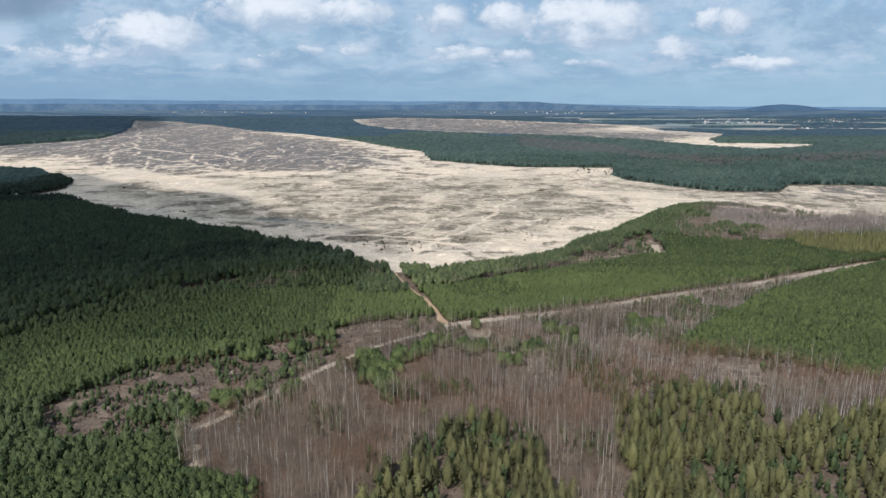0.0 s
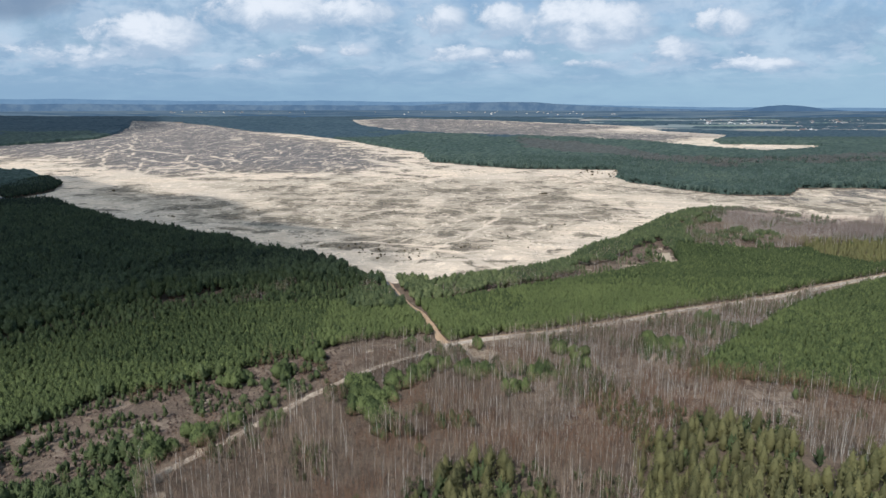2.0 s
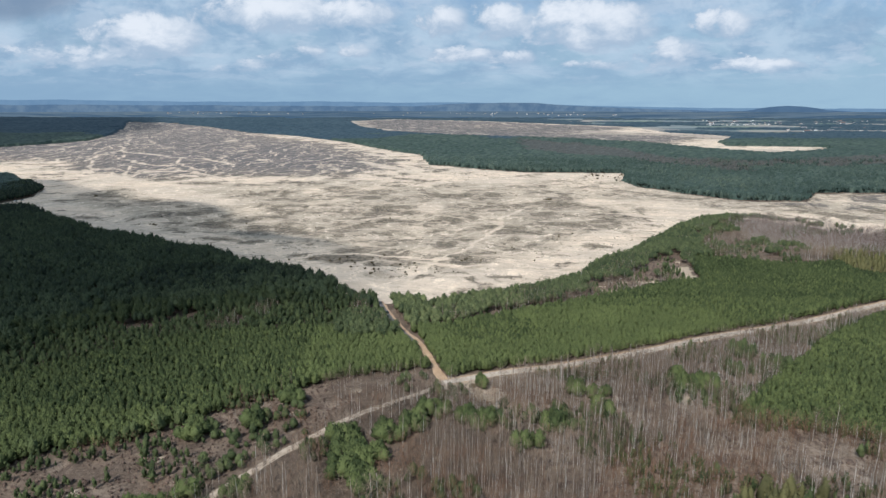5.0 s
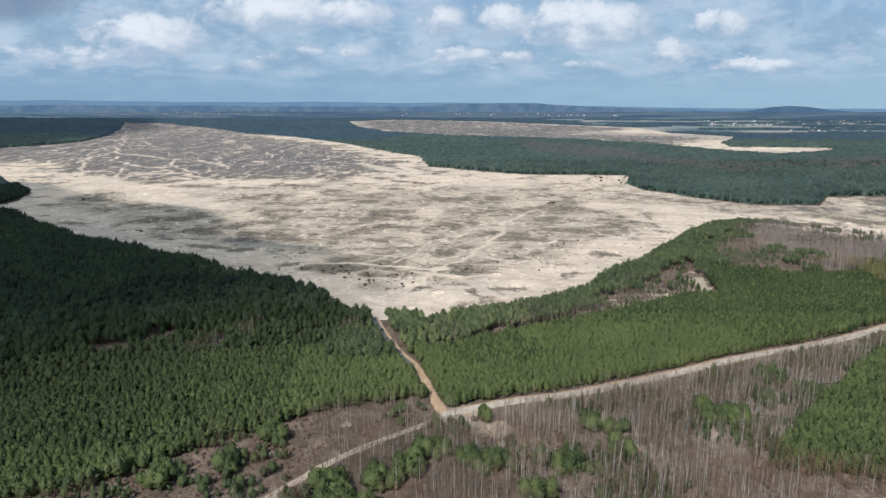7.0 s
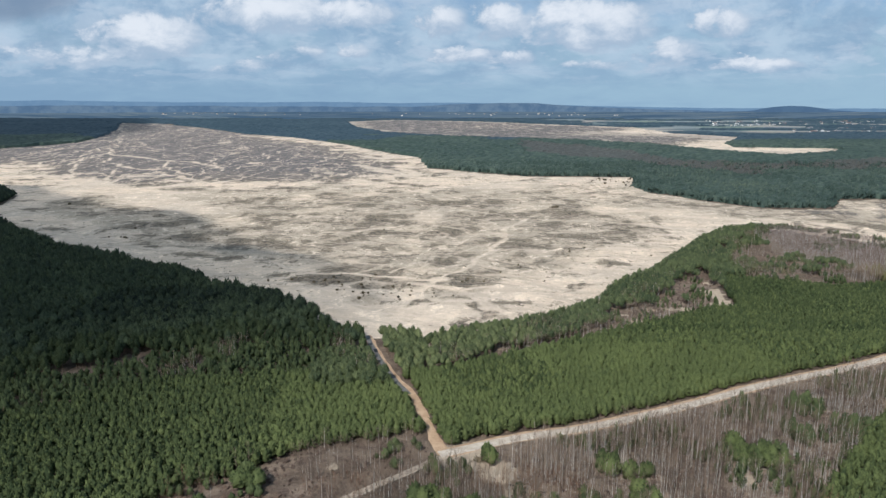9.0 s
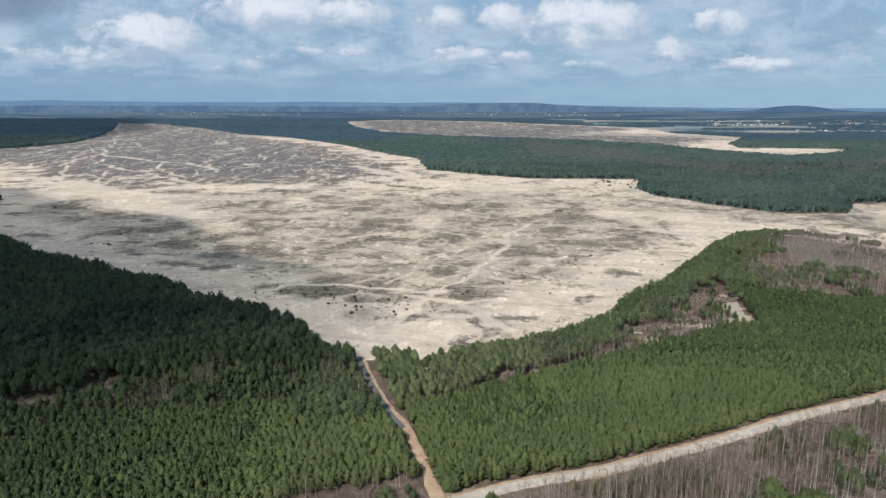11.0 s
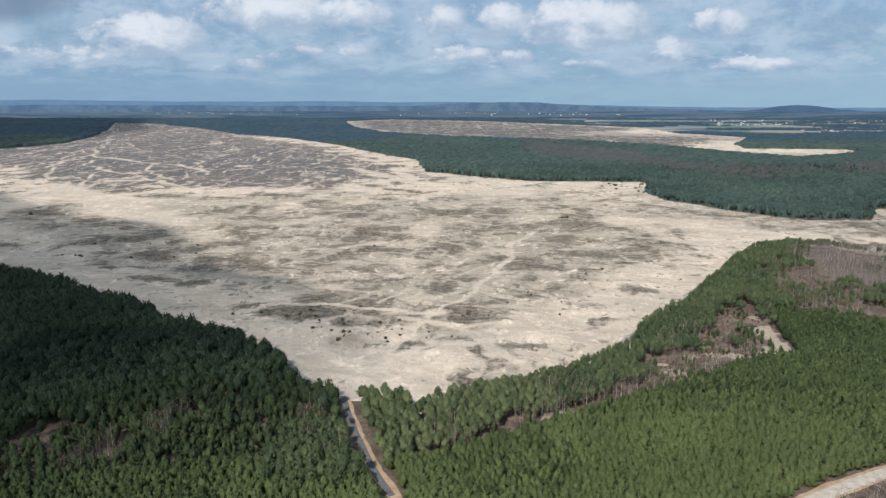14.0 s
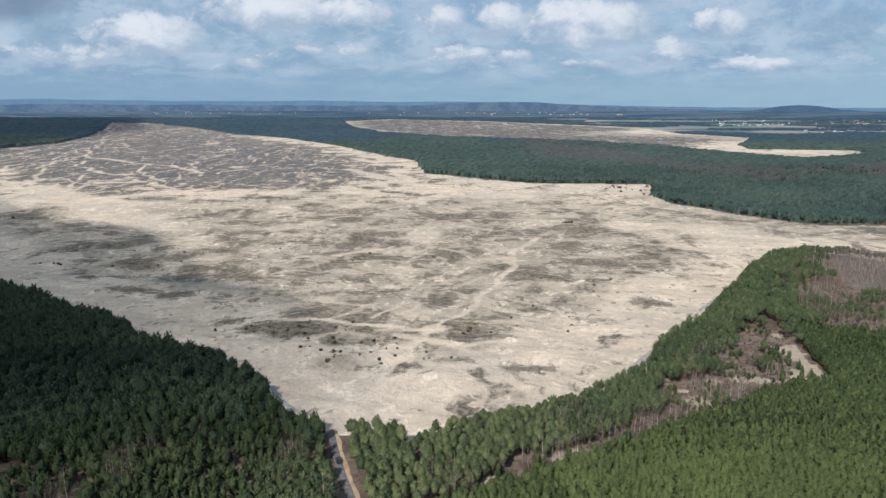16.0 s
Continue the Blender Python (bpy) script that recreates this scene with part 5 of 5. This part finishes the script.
def make_canopy():
    """Closed crowns of the woods beyond the sand, thinning into farmland."""
    rng = np.random.RandomState(31)
    rows = [860.0]
    while rows[-1] < 6400:
        rows.append(rows[-1] * (1.0062 if rows[-1] < 4000 else 1.012))
    ys, us = np.array(rows), np.linspace(-0.8, 0.8, 420)
    gy = np.repeat(ys, len(us))
    gx = np.tile(us, len(ys)) * (gy + 60)
    gx = gx + rng.uniform(-1, 1, gx.size) * gy * 0.0012
    gy = gy + rng.uniform(-1, 1, gy.size) * gy * 0.002
    wood = ~sandy(gx, gy) & ~sandy(gx, gy - 14)
    wood &= ~((gx > -640) & (gx < -40) & (gy < 1250)) | ((gx < -590) & (gy < 1170 - 0.9 * (gx + 730)) & (gy > 900))
    wood &= (gx > 470) | (gy > 900)
    thin = fbm(gx, gy * 2.0, 420, 32)
    farm = smooth(gy + 700 * (fbm(gx, gy, 900, 8) - 0.5), 2700, 3300) * smooth(gx, 500, 900) + smooth(gy, 5200, 6000)
    wood &= thin > np.where(gy < 2600, 0.05, 0.25) + 0.31 * np.clip(farm, 0, 1)
    brown = inside(gx + 60 * (fbm(gx, gy, 60, 76) - 0.5), gy + 160 * (fbm(gx, gy, 80, 86) - 0.5), BROWN_BAND)
    gz = np.where(wood, np.where(brown, 2.0, 6.2) + rng.uniform(-1.5, 2.2, gx.size) + 3.0 * (fbm(gx, gy, 60, 33) - 0.5), -1.5)
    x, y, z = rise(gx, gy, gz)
    n, m = len(ys), len(us)
    i = (np.arange(n - 1)[:, None] * m + np.arange(m - 1)[None, :]).ravel()
    quads = np.stack([i, i + 1, i + m + 1, i + m], 1)
    quads = quads[wood[quads].any(1)]
    used, back = np.unique(quads, return_inverse=True)
    quads = back.reshape(-1, 4)
    # beyond about 2500 m the crowns take the bluer, haze-tinted needles
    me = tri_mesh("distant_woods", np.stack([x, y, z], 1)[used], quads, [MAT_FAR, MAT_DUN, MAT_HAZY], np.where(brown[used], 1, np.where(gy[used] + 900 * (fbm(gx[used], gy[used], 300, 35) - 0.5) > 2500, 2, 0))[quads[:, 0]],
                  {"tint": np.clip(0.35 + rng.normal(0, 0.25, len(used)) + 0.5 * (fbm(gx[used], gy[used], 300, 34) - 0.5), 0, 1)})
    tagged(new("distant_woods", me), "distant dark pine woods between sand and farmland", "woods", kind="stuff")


def make_plain():
    """The hazy lowland between the last woods and the hills."""
    rows = [5300.0]
    while rows[-1] < 9500:
        rows.append(rows[-1] * 1.03)
    ys, us = np.array(rows), np.linspace(-0.95, 0.95, 120)
    gy = np.repeat(ys, len(us))
    gx = np.tile(us, len(ys)) * gy
    lift = -6.0 + (20.0 + 14.0 * fbm(gx, gy, 1500, 51)) * smooth(gy, 5300, 6200)
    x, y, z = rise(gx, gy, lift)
    n, m = len(ys), len(us)
    i = (np.arange(n - 1)[:, None] * m + np.arange(m - 1)[None, :]).ravel()
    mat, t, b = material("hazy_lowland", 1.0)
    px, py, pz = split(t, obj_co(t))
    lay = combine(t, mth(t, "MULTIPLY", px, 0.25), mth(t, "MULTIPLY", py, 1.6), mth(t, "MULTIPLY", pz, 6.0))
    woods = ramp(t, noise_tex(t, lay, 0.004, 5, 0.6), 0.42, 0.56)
    # distance haze is put into these colours, which glow by themselves
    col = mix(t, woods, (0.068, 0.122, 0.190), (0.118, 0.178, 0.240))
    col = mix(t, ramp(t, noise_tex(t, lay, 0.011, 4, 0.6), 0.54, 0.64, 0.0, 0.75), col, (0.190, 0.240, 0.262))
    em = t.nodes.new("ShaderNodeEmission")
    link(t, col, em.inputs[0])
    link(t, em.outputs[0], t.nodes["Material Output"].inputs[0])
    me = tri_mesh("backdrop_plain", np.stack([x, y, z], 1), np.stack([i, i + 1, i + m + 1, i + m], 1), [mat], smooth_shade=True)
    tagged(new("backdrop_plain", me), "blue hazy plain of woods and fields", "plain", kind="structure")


def ridge(name, base, dist, seed, rough, col0, col1, label):
    """A line of far hills; base gives slope to the side and slope upwards of its skyline."""
    a = np.linspace(-0.95, 0.95, 500)
    e = np.interp(a, [p[0] for p in base], [p[1] for p in base])
    e = e + rough * (fbm(a + 3, a * 0 + 1, 0.05, seed, 5) - 0.5)
    verts, quads = [], []
    for k in range(500):
        d = dist / math.hypot(1, a[k])
        top = 120 + e[k] * d
        for s, zz in ((0.985, -20), (0.992, top * 0.55 + 0.45 * (top - 18)), (1.0, top), (1.004, top - 30)):
            verts.append((a[k] * d * s, 120 + d * s, zz))
        if k:
            o = 4 * (k - 1)
            quads += [(o + j, o + 4 + j, o + 5 + j, o + 1 + j) for j in range(3)]
    # glowing blue stands in for the aerial haze over the hills
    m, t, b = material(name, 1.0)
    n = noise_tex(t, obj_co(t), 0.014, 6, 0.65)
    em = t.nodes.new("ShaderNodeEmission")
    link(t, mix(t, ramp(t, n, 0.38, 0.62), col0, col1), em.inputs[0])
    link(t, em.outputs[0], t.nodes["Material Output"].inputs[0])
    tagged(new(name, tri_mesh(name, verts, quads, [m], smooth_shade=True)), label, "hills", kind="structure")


def make_hills():
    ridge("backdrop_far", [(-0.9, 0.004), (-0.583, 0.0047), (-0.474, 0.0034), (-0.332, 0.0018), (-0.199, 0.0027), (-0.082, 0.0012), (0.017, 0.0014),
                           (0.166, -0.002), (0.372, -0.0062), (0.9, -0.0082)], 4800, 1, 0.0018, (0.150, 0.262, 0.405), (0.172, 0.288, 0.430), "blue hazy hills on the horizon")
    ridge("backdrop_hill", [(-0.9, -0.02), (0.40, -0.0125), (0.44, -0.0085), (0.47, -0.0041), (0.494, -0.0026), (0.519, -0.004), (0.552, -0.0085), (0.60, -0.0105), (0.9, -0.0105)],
          4775, 2, 0.0008, (0.082, 0.150, 0.250), (0.094, 0.168, 0.268), "far wooded hill with blue haze in its glowing colour")
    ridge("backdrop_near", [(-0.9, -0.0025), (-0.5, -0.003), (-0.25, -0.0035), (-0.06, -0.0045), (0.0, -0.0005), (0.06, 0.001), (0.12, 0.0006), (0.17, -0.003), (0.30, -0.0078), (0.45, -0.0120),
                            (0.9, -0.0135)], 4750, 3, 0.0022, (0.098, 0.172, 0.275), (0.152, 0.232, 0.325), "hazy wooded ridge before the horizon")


# unseen cloud banks, outlined so that their shade falls on western woods and sand
CLOUD_BASE = 1000.0
CLOUD_NEAR = [(-524, -464), (-546, -410), (-570, -341), (-604, -285), (-660, -223), (-728, -163), (-823, -83), (-943, 12), (-1058, 102), (-1338, 182),
              (-1938, 142), (-2138, -638), (-1338, -938), (-874, -846), (-710, -684), (-658, -628), (-614, -582), (-565, -522)]
CLOUD_FAR = [(-1690, 560), (-1640, 1000), (-1690, 1500), (-1800, 2300), (-2300, 3300), (-3300, 3000), (-3600, 1800), (-3200, 500), (-2200, 400)]


def make_cloud(outline, fade, body, seed):
    """A thin cumulus bank with a flat base and a heaped top, thinning out at its rim."""
    cell = fade / 6.0
    xs = np.arange(min(p[0] for p in outline) - 60, max(p[0] for p in outline) + 60, cell)
    ys = np.arange(min(p[1] for p in outline) - 60, max(p[1] for p in outline) + 60, cell)
    gx, gy = (v.ravel() for v in np.meshgrid(xs, ys))
    depth = off_line(gx, gy, outline + outline[:1]) * np.where(inside(gx, gy, outline), 1, -1)
    thick = smooth(depth + 0.6 * fade * (fbm(gx, gy, 130, seed) - 0.5), -0.35 * fade, 0.7 * fade)
    top = CLOUD_BASE + 170 * thick * (0.4 + fbm(gx, gy, 160, seed + 1))
    low = CLOUD_BASE - 22 * thick * fbm(gx, gy, 90, seed + 2)
    n, m = len(ys), len(xs)
    i = (np.arange(n - 1)[:, None] * m + np.arange(m - 1)[None, :]).ravel()
    quads = np.stack([i, i + 1, i + m + 1, i + m], 1)
    quads = quads[thick[quads].max(1) > 0.01]
    quads = np.concatenate([quads, quads[:, ::-1] + n * m])
    used, back = np.unique(quads, return_inverse=True)
    verts = np.concatenate([np.stack([gx, gy, top], 1), np.stack([gx, gy, low], 1)])[used]
    mat, t, b = material("thin_cloud", 1.0)
    b.inputs["Base Color"].default_value = (0.9, 0.9, 0.9, 1)
    link(t, mth(t, "MULTIPLY", attr(t, "thick"), mth(t, "MULTIPLY_ADD", noise_tex(t, obj_co(t), 0.012, 5, 0.6), 0.36, body)), b.inputs["Alpha"])
    me = tri_mesh("shading_cumulus", verts, back.reshape(-1, 4), [mat], attrs={"thick": np.tile(thick, 2)[used]}, smooth_shade=True)
    tagged(new("shading_cumulus", me), "thin white cumulus cloud, unseen overhead, added to shade the western ground", "cloud", "clouds overhead", kind="stuff")


make_ground()
make_roads()
make_cloud(CLOUD_NEAR, 190.0, 0.48, 111)
make_cloud(CLOUD_FAR, 200.0, 0.36, 121)
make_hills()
make_plain()
make_canopy()
make_woods()
make_clumps()


# ---------------------------------------------------------------- things on the sand, by the roads and far away
MAT_WHITE = speckled("white_plaster", (0.62, 0.61, 0.58), (0.78, 0.77, 0.74), 0.4)
MAT_CREAM = speckled("cream_plaster", (0.50, 0.46, 0.38), (0.64, 0.60, 0.50), 0.4)
MAT_RED_TILE = speckled("red_roof_tiles", (0.13, 0.095, 0.085), (0.19, 0.14, 0.125), 0.8)
MAT_GREY_TILE = speckled("grey_roof_tiles", (0.11, 0.11, 0.12), (0.20, 0.20, 0.21), 0.8)
MAT_TYRE = speckled("tyre_rubber", (0.018, 0.018, 0.018), (0.035, 0.035, 0.035), 8, 0.8)
MAT_GLASS = speckled("dark_glass", (0.015, 0.018, 0.02), (0.03, 0.034, 0.038), 1, 0.08)
MAT_STEEL = speckled("worn_steel", (0.16, 0.155, 0.15), (0.26, 0.255, 0.25), 5, 0.5, 0.8)
MAT_ORANGE = speckled("orange_paint", (0.30, 0.085, 0.03), (0.38, 0.12, 0.045), 3, 0.5)
MAT_WOOD = speckled("weathered_wood", (0.13, 0.09, 0.065), (0.24, 0.18, 0.13), 2.5)
MAT_GRAVEL = speckled("grey_path", (0.27, 0.25, 0.225), (0.39, 0.365, 0.33), 0.5, 0.95)
PAINTS = {n: speckled(n + "_car_paint", c, tuple(v * 1.15 for v in c), 0.8, 0.3) for n, c in
          (("white", (0.66, 0.66, 0.66)), ("red", (0.34, 0.035, 0.03)), ("dark", (0.03, 0.034, 0.042)), ("silver", (0.34, 0.35, 0.36)))}


def height_at(x, y):
    px, py = np.array([float(x)]), np.array([float(y)])
    deep = all(sandy(px + dx, py + dy)[0] for dx, dy in ((9, 0), (-9, 0), (0, 9), (0, -9)))
    return float(relief(px, py)[0]) - 0.02 if deep else -0.02


def disc(bm, x, y, z, r, w, sides=14):
    made = bmesh.ops.create_cone(bm, cap_ends=True, segments=sides, radius1=r, radius2=r, depth=w)["verts"]
    bmesh.ops.rotate(bm, verts=made, matrix=Matrix.Rotation(radians(90), 3, "X"))
    bmesh.ops.translate(bm, verts=made, vec=(x, y, z))
    return bm


def extrude_profile(pts, y0, y1):
    bm = bmesh.new()
    face = bm.faces.new([bm.verts.new((x, y0, z)) for x, z in pts])
    out = bmesh.ops.extrude_face_region(bm, geom=[face])["geom"]
    bmesh.ops.translate(bm, verts=[g for g in out if isinstance(g, bmesh.types.BMVert)], vec=(0, y1 - y0, 0))
    bmesh.ops.recalc_face_normals(bm, faces=bm.faces)
    return bm


def car(x, y, turn, paint):
    root = tagged(new("car"), f"{paint} parked passenger car on bare sandy ground", "car", "parked cars")
    root.matrix_basis = pose(x, y, 0.03, 0, 0, turn)
    bm = extrude_profile([(-2.1, 0.35), (2.05, 0.35), (2.15, 0.62), (2.0, 0.82), (0.95, 0.95), (-1.9, 0.98), (-2.15, 0.8)], -0.86, 0.86)
    bmesh.ops.bevel(bm, geom=list(bm.edges), offset=0.06, segments=2, affect="EDGES")
    part("body", bm, PAINTS[paint], root)
    bm = extrude_profile([(-1.85, 0.95), (1.0, 0.95), (0.3, 1.42), (-1.35, 1.45)], -0.74, 0.74)
    part("cabin_glass", bm, MAT_GLASS, root, "dark car windows")
    bm = extrude_profile([(0.28, 1.40), (0.22, 1.48), (-1.3, 1.51), (-1.38, 1.43)], -0.72, 0.72)
    part("roof", bm, PAINTS[paint], root)
    for wx in (-1.3, 1.3):
        for wy in (-0.8, 0.8):
            part("wheel", disc(bmesh.new(), wx, wy, 0.32, 0.32, 0.2), MAT_TYRE, root, "black rubber tyre")
    return root


def house(x, y, w, d, h, turn, wall_mat, roof_mat, label, pz=0.0):
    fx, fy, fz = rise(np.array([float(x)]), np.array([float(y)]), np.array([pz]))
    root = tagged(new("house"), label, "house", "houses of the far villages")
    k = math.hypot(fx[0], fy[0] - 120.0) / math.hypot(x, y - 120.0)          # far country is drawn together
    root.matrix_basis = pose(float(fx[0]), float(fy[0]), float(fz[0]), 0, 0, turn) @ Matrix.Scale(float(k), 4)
    part("wall", box(bmesh.new(), -w / 2, w / 2, -d / 2, d / 2, -1, h), wall_mat, root)
    over = 0.5
    bm = extrude_profile([(-d / 2 - over, h - 0.2), (d / 2 + over, h - 0.2), (d / 2 + over, h + 0.1), (0, h + d * 0.42), (-d / 2 - over, h + 0.1)], -w / 2 - over, w / 2 + over)
    bmesh.ops.rotate(bm, verts=bm.verts, matrix=Matrix.Rotation(radians(90), 3, "Z"))
    roof = part("roof", bm, roof_mat, root)
    part("chimney", box(bmesh.new(), w * 0.2, w * 0.2 + 0.8, -0.4, 0.4, h + d * 0.2, h + d * 0.42 + 1.0), MAT_CREAM, roof)
    for k in (-1, 0, 1):
        part("window", box(bmesh.new(), k * w * 0.3 - 0.6, k * w * 0.3 + 0.6, -d / 2 - 0.06, -d / 2 + 0.05, h * 0.35, h * 0.35 + 1.3), MAT_GLASS, root, "dark window")
    return root


def make_villages():
    rng = np.random.RandomState(41)
    for k in range(125):
        y = rng.choice([rng.uniform(3000, 3500), rng.uniform(3900, 5000), rng.uniform(3900, 5000)])
        x = y * (rng.uniform(0.48, 0.60) if y < 3600 else 0.36 + 0.24 * rng.rand() ** 1.4)
        if sandy(np.array([x]), np.array([y]))[0]:
            continue
        red = rng.rand() < 0.2
        big = rng.rand() < 0.12
        w, d, h = (26, 11, 5) if big else (rng.uniform(7, 11), rng.uniform(6, 8), rng.uniform(3, 5))
        house(x, y, w, d, h, rng.uniform(-40, 40), MAT_WHITE if rng.rand() < 0.65 else MAT_CREAM, MAT_RED_TILE if red else MAT_GREY_TILE,
              ("long white building" if big else "pale rendered house") + " with a " + ("red" if red else "grey") + " tiled roof", 0.0)
    for k in range(36):
        y = rng.uniform(5600, 7400)
        house(y * rng.choice([rng.uniform(0.02, 0.20), rng.uniform(-0.12, 0.25)]), y, rng.uniform(8, 15), 7, rng.uniform(2.5, 4.5), rng.uniform(-40, 40), MAT_WHITE if k % 3 else MAT_CREAM, MAT_GREY_TILE,
              "pale rendered house with a grey tiled roof", 24.0)
    for k in range(30):
        y = rng.uniform(6200, 7600)
        x = y * (-0.43 + 0.12 * rng.rand() + (0.13 if k % 5 == 0 else 0.0))
        red = rng.rand() < 0.2
        house(x, y, rng.uniform(8, 16), 7, rng.uniform(2.5, 4.5), rng.uniform(-40, 40), MAT_CREAM, MAT_RED_TILE if red else MAT_GREY_TILE,
              "cream rendered house with a " + ("red" if red else "grey") + " tiled roof", 22.0)


def make_machine(x, y):
    root = tagged(new("mini_excavator"), "small orange tracked excavator standing beside the road junction", "excavator")
    root.matrix_basis = pose(x, y, 0.1, 0, 0, 35)
    for s in (-0.62, 0.62):
        bm = bmesh.new()
        box(bm, -0.9, 0.9, s - 0.17, s + 0.17, 0.0, 0.42, 0.12)
        part("track", bm, MAT_TYRE, root, "black rubber crawler track")
    part("body", box(bmesh.new(), -0.95, 0.75, -0.7, 0.7, 0.48, 1.15, 0.1), MAT_ORANGE, root)
    cab = part("cab", box(bmesh.new(), -0.3, 0.7, -0.6, 0.25, 1.15, 2.2, 0.08), MAT_ORANGE, root)
    part("window", box(bmesh.new(), -0.15, 0.715, -0.5, 0.15, 1.35, 2.0), MAT_GLASS, cab, "dark cab window")
    bm = extrude_profile([(0.7, 0.9), (1.7, 2.1), (1.9, 2.0), (0.95, 0.8)], 0.3, 0.5)
    part("boom", bm, MAT_ORANGE, root)
    bm = extrude_profile([(1.7, 2.1), (2.3, 0.9), (2.15, 0.85), (1.62, 1.95)], 0.32, 0.48)
    part("arm", bm, MAT_ORANGE, root)
    bm = extrude_profile([(2.1, 0.95), (2.45, 0.75), (2.3, 0.3), (1.95, 0.45)], 0.15, 0.65)
    part("bucket", bm, MAT_STEEL, root, "worn steel bucket")


def make_shelter(x, y, turn, w):
    root = tagged(new("shelter"), "brown open wooden shelter with a pitched roof", "shelter", "shelters beside the car park")
    root.matrix_basis = pose(x, y, 0.0, 0, 0, turn)
    for sx in (-w / 2, w / 2):
        for sy in (-1.6, 1.6):
            part("post", box(bmesh.new(), sx - 0.1, sx + 0.1, sy - 0.1, sy + 0.1, -0.1, 2.4), MAT_WOOD, root)
    bm = extrude_profile([(-2.3, 2.3), (0, 3.7), (2.3, 2.3), (2.3, 2.45), (0, 3.88), (-2.3, 2.45)], -w / 2 - 0.5, w / 2 + 0.5)
    bmesh.ops.rotate(bm, verts=bm.verts, matrix=Matrix.Rotation(radians(90), 3, "Z"))
    part("roof", bm, MAT_RED_TILE, root)
    part("table", box(bmesh.new(), -1.2, 1.2, -0.4, 0.4, 0.0, 0.75, 0.05), MAT_WOOD, root)


def make_shrubs():
    rng = np.random.RandomState(43)
    meshes = []
    for v, f, m in SHRUB:
        meshes.append(tri_mesh("shrub", v, f, [MAT_BARK, MAT_SCRUB], m, {"tint": np.full(len(v), 0.35)}))
    spots = []
    for cx, cy, rx, ry, n in ((-48, 566, 34, 20, 40), (-85, 585, 35, 14, 24), (17, 584, 20, 14, 22), (-55, 540, 26, 18, 10), (50, 640, 60, 60, 14), (-240, 740, 60, 60, 16),
                              (95, 690, 40, 30, 12), (-20, 560, 60, 30, 14), (120, 640, 40, 60, 10), (250, 1190, 45, 45, 46), (-150, 800, 120, 120, 16)):
        for k in range(n):
            spots.append((rng.normal(cx, rx * 0.6), rng.normal(cy, ry * 0.6), rng.uniform(0.25, 1.0) ** 2.0 * 1.5 * (2.0 if cy > 1000 else 1.0)))
    spots += [(122, 914, 2.6), (125, 914, 2.2), (119, 914, 2.0), (116, 914, 1.4), (-460, 927, 3.2), (-300, 733, 1.9), (-297, 731, 1.4), (-304, 734, 1.3), (-317, 738, 1.2),
              (51, 628, 1.5), (98, 676, 1.5), (12, 345, 2.6), (9.5, 344, 1.9), (-65, 770, 1.6), (85, 951, 1.5), (-12, 452, 1.6), (-8, 455, 1.4)]
    for x, y, h in spots:
        if not sandy(np.array([x]), np.array([y]))[0] and (x, y) not in ((12, 345), (9.5, 344)):
            continue
        ob = tagged(new("shrub", meshes[rng.randint(len(meshes))]), "low olive brown shrub growing on open sand", "shrub", "shrubs on the sand")
        ob.matrix_basis = Matrix.LocRotScale((x, y, height_at(x, y) - 0.05), Euler((0, 0, rng.uniform(0, 6.28))), (h * rng.uniform(0.8, 1.3), h * rng.uniform(0.8, 1.3), h))


make_villages()
make_machine(2.5, 357)
make_shrubs()
for cx, cy, turn, paint in ((-512, 846, 20, "white"), (-507, 850, 25, "silver"), (-518, 842, 15, "red"), (-530, 838, 80, "white"), (-541, 890, 70, "white"), (-538, 898, 65, "silver"),
                            (-500, 838, 10, "dark"), (-523, 858, 40, "red"), (-37.6, 448, 108, "dark")):
    car(cx, cy, turn, paint)
house(-553, 832, 9, 6, 3.4, 15, MAT_WHITE, MAT_GREY_TILE, "small white kiosk with a grey roof beside the car park")
for sx, sy, turn, w in ((-520, 834, 10, 6), (-505, 832, 20, 5), (-534, 846, 60, 6), (-488, 840, 0, 5)):
    make_shelter(sx, sy, turn, w)
tagged(strip_mesh("path_edge", [(84, 527), (95, 543), (113, 567), (140, 606), (166, 642)], 1.3, 0.06, MAT_GRAVEL, 0.15, 6, 1.5), "grey footpath along the edge of the sand", "path", kind="structure")
tagged(strip_mesh("path_west", [(-52, 482), (-61, 486), (-70, 496), (-79, 512), (-90, 525)], 1.2, 0.06, MAT_GRAVEL, 0.15, 7, -0.6), "grey footpath round the corner of the pine wood", "path", kind="structure")
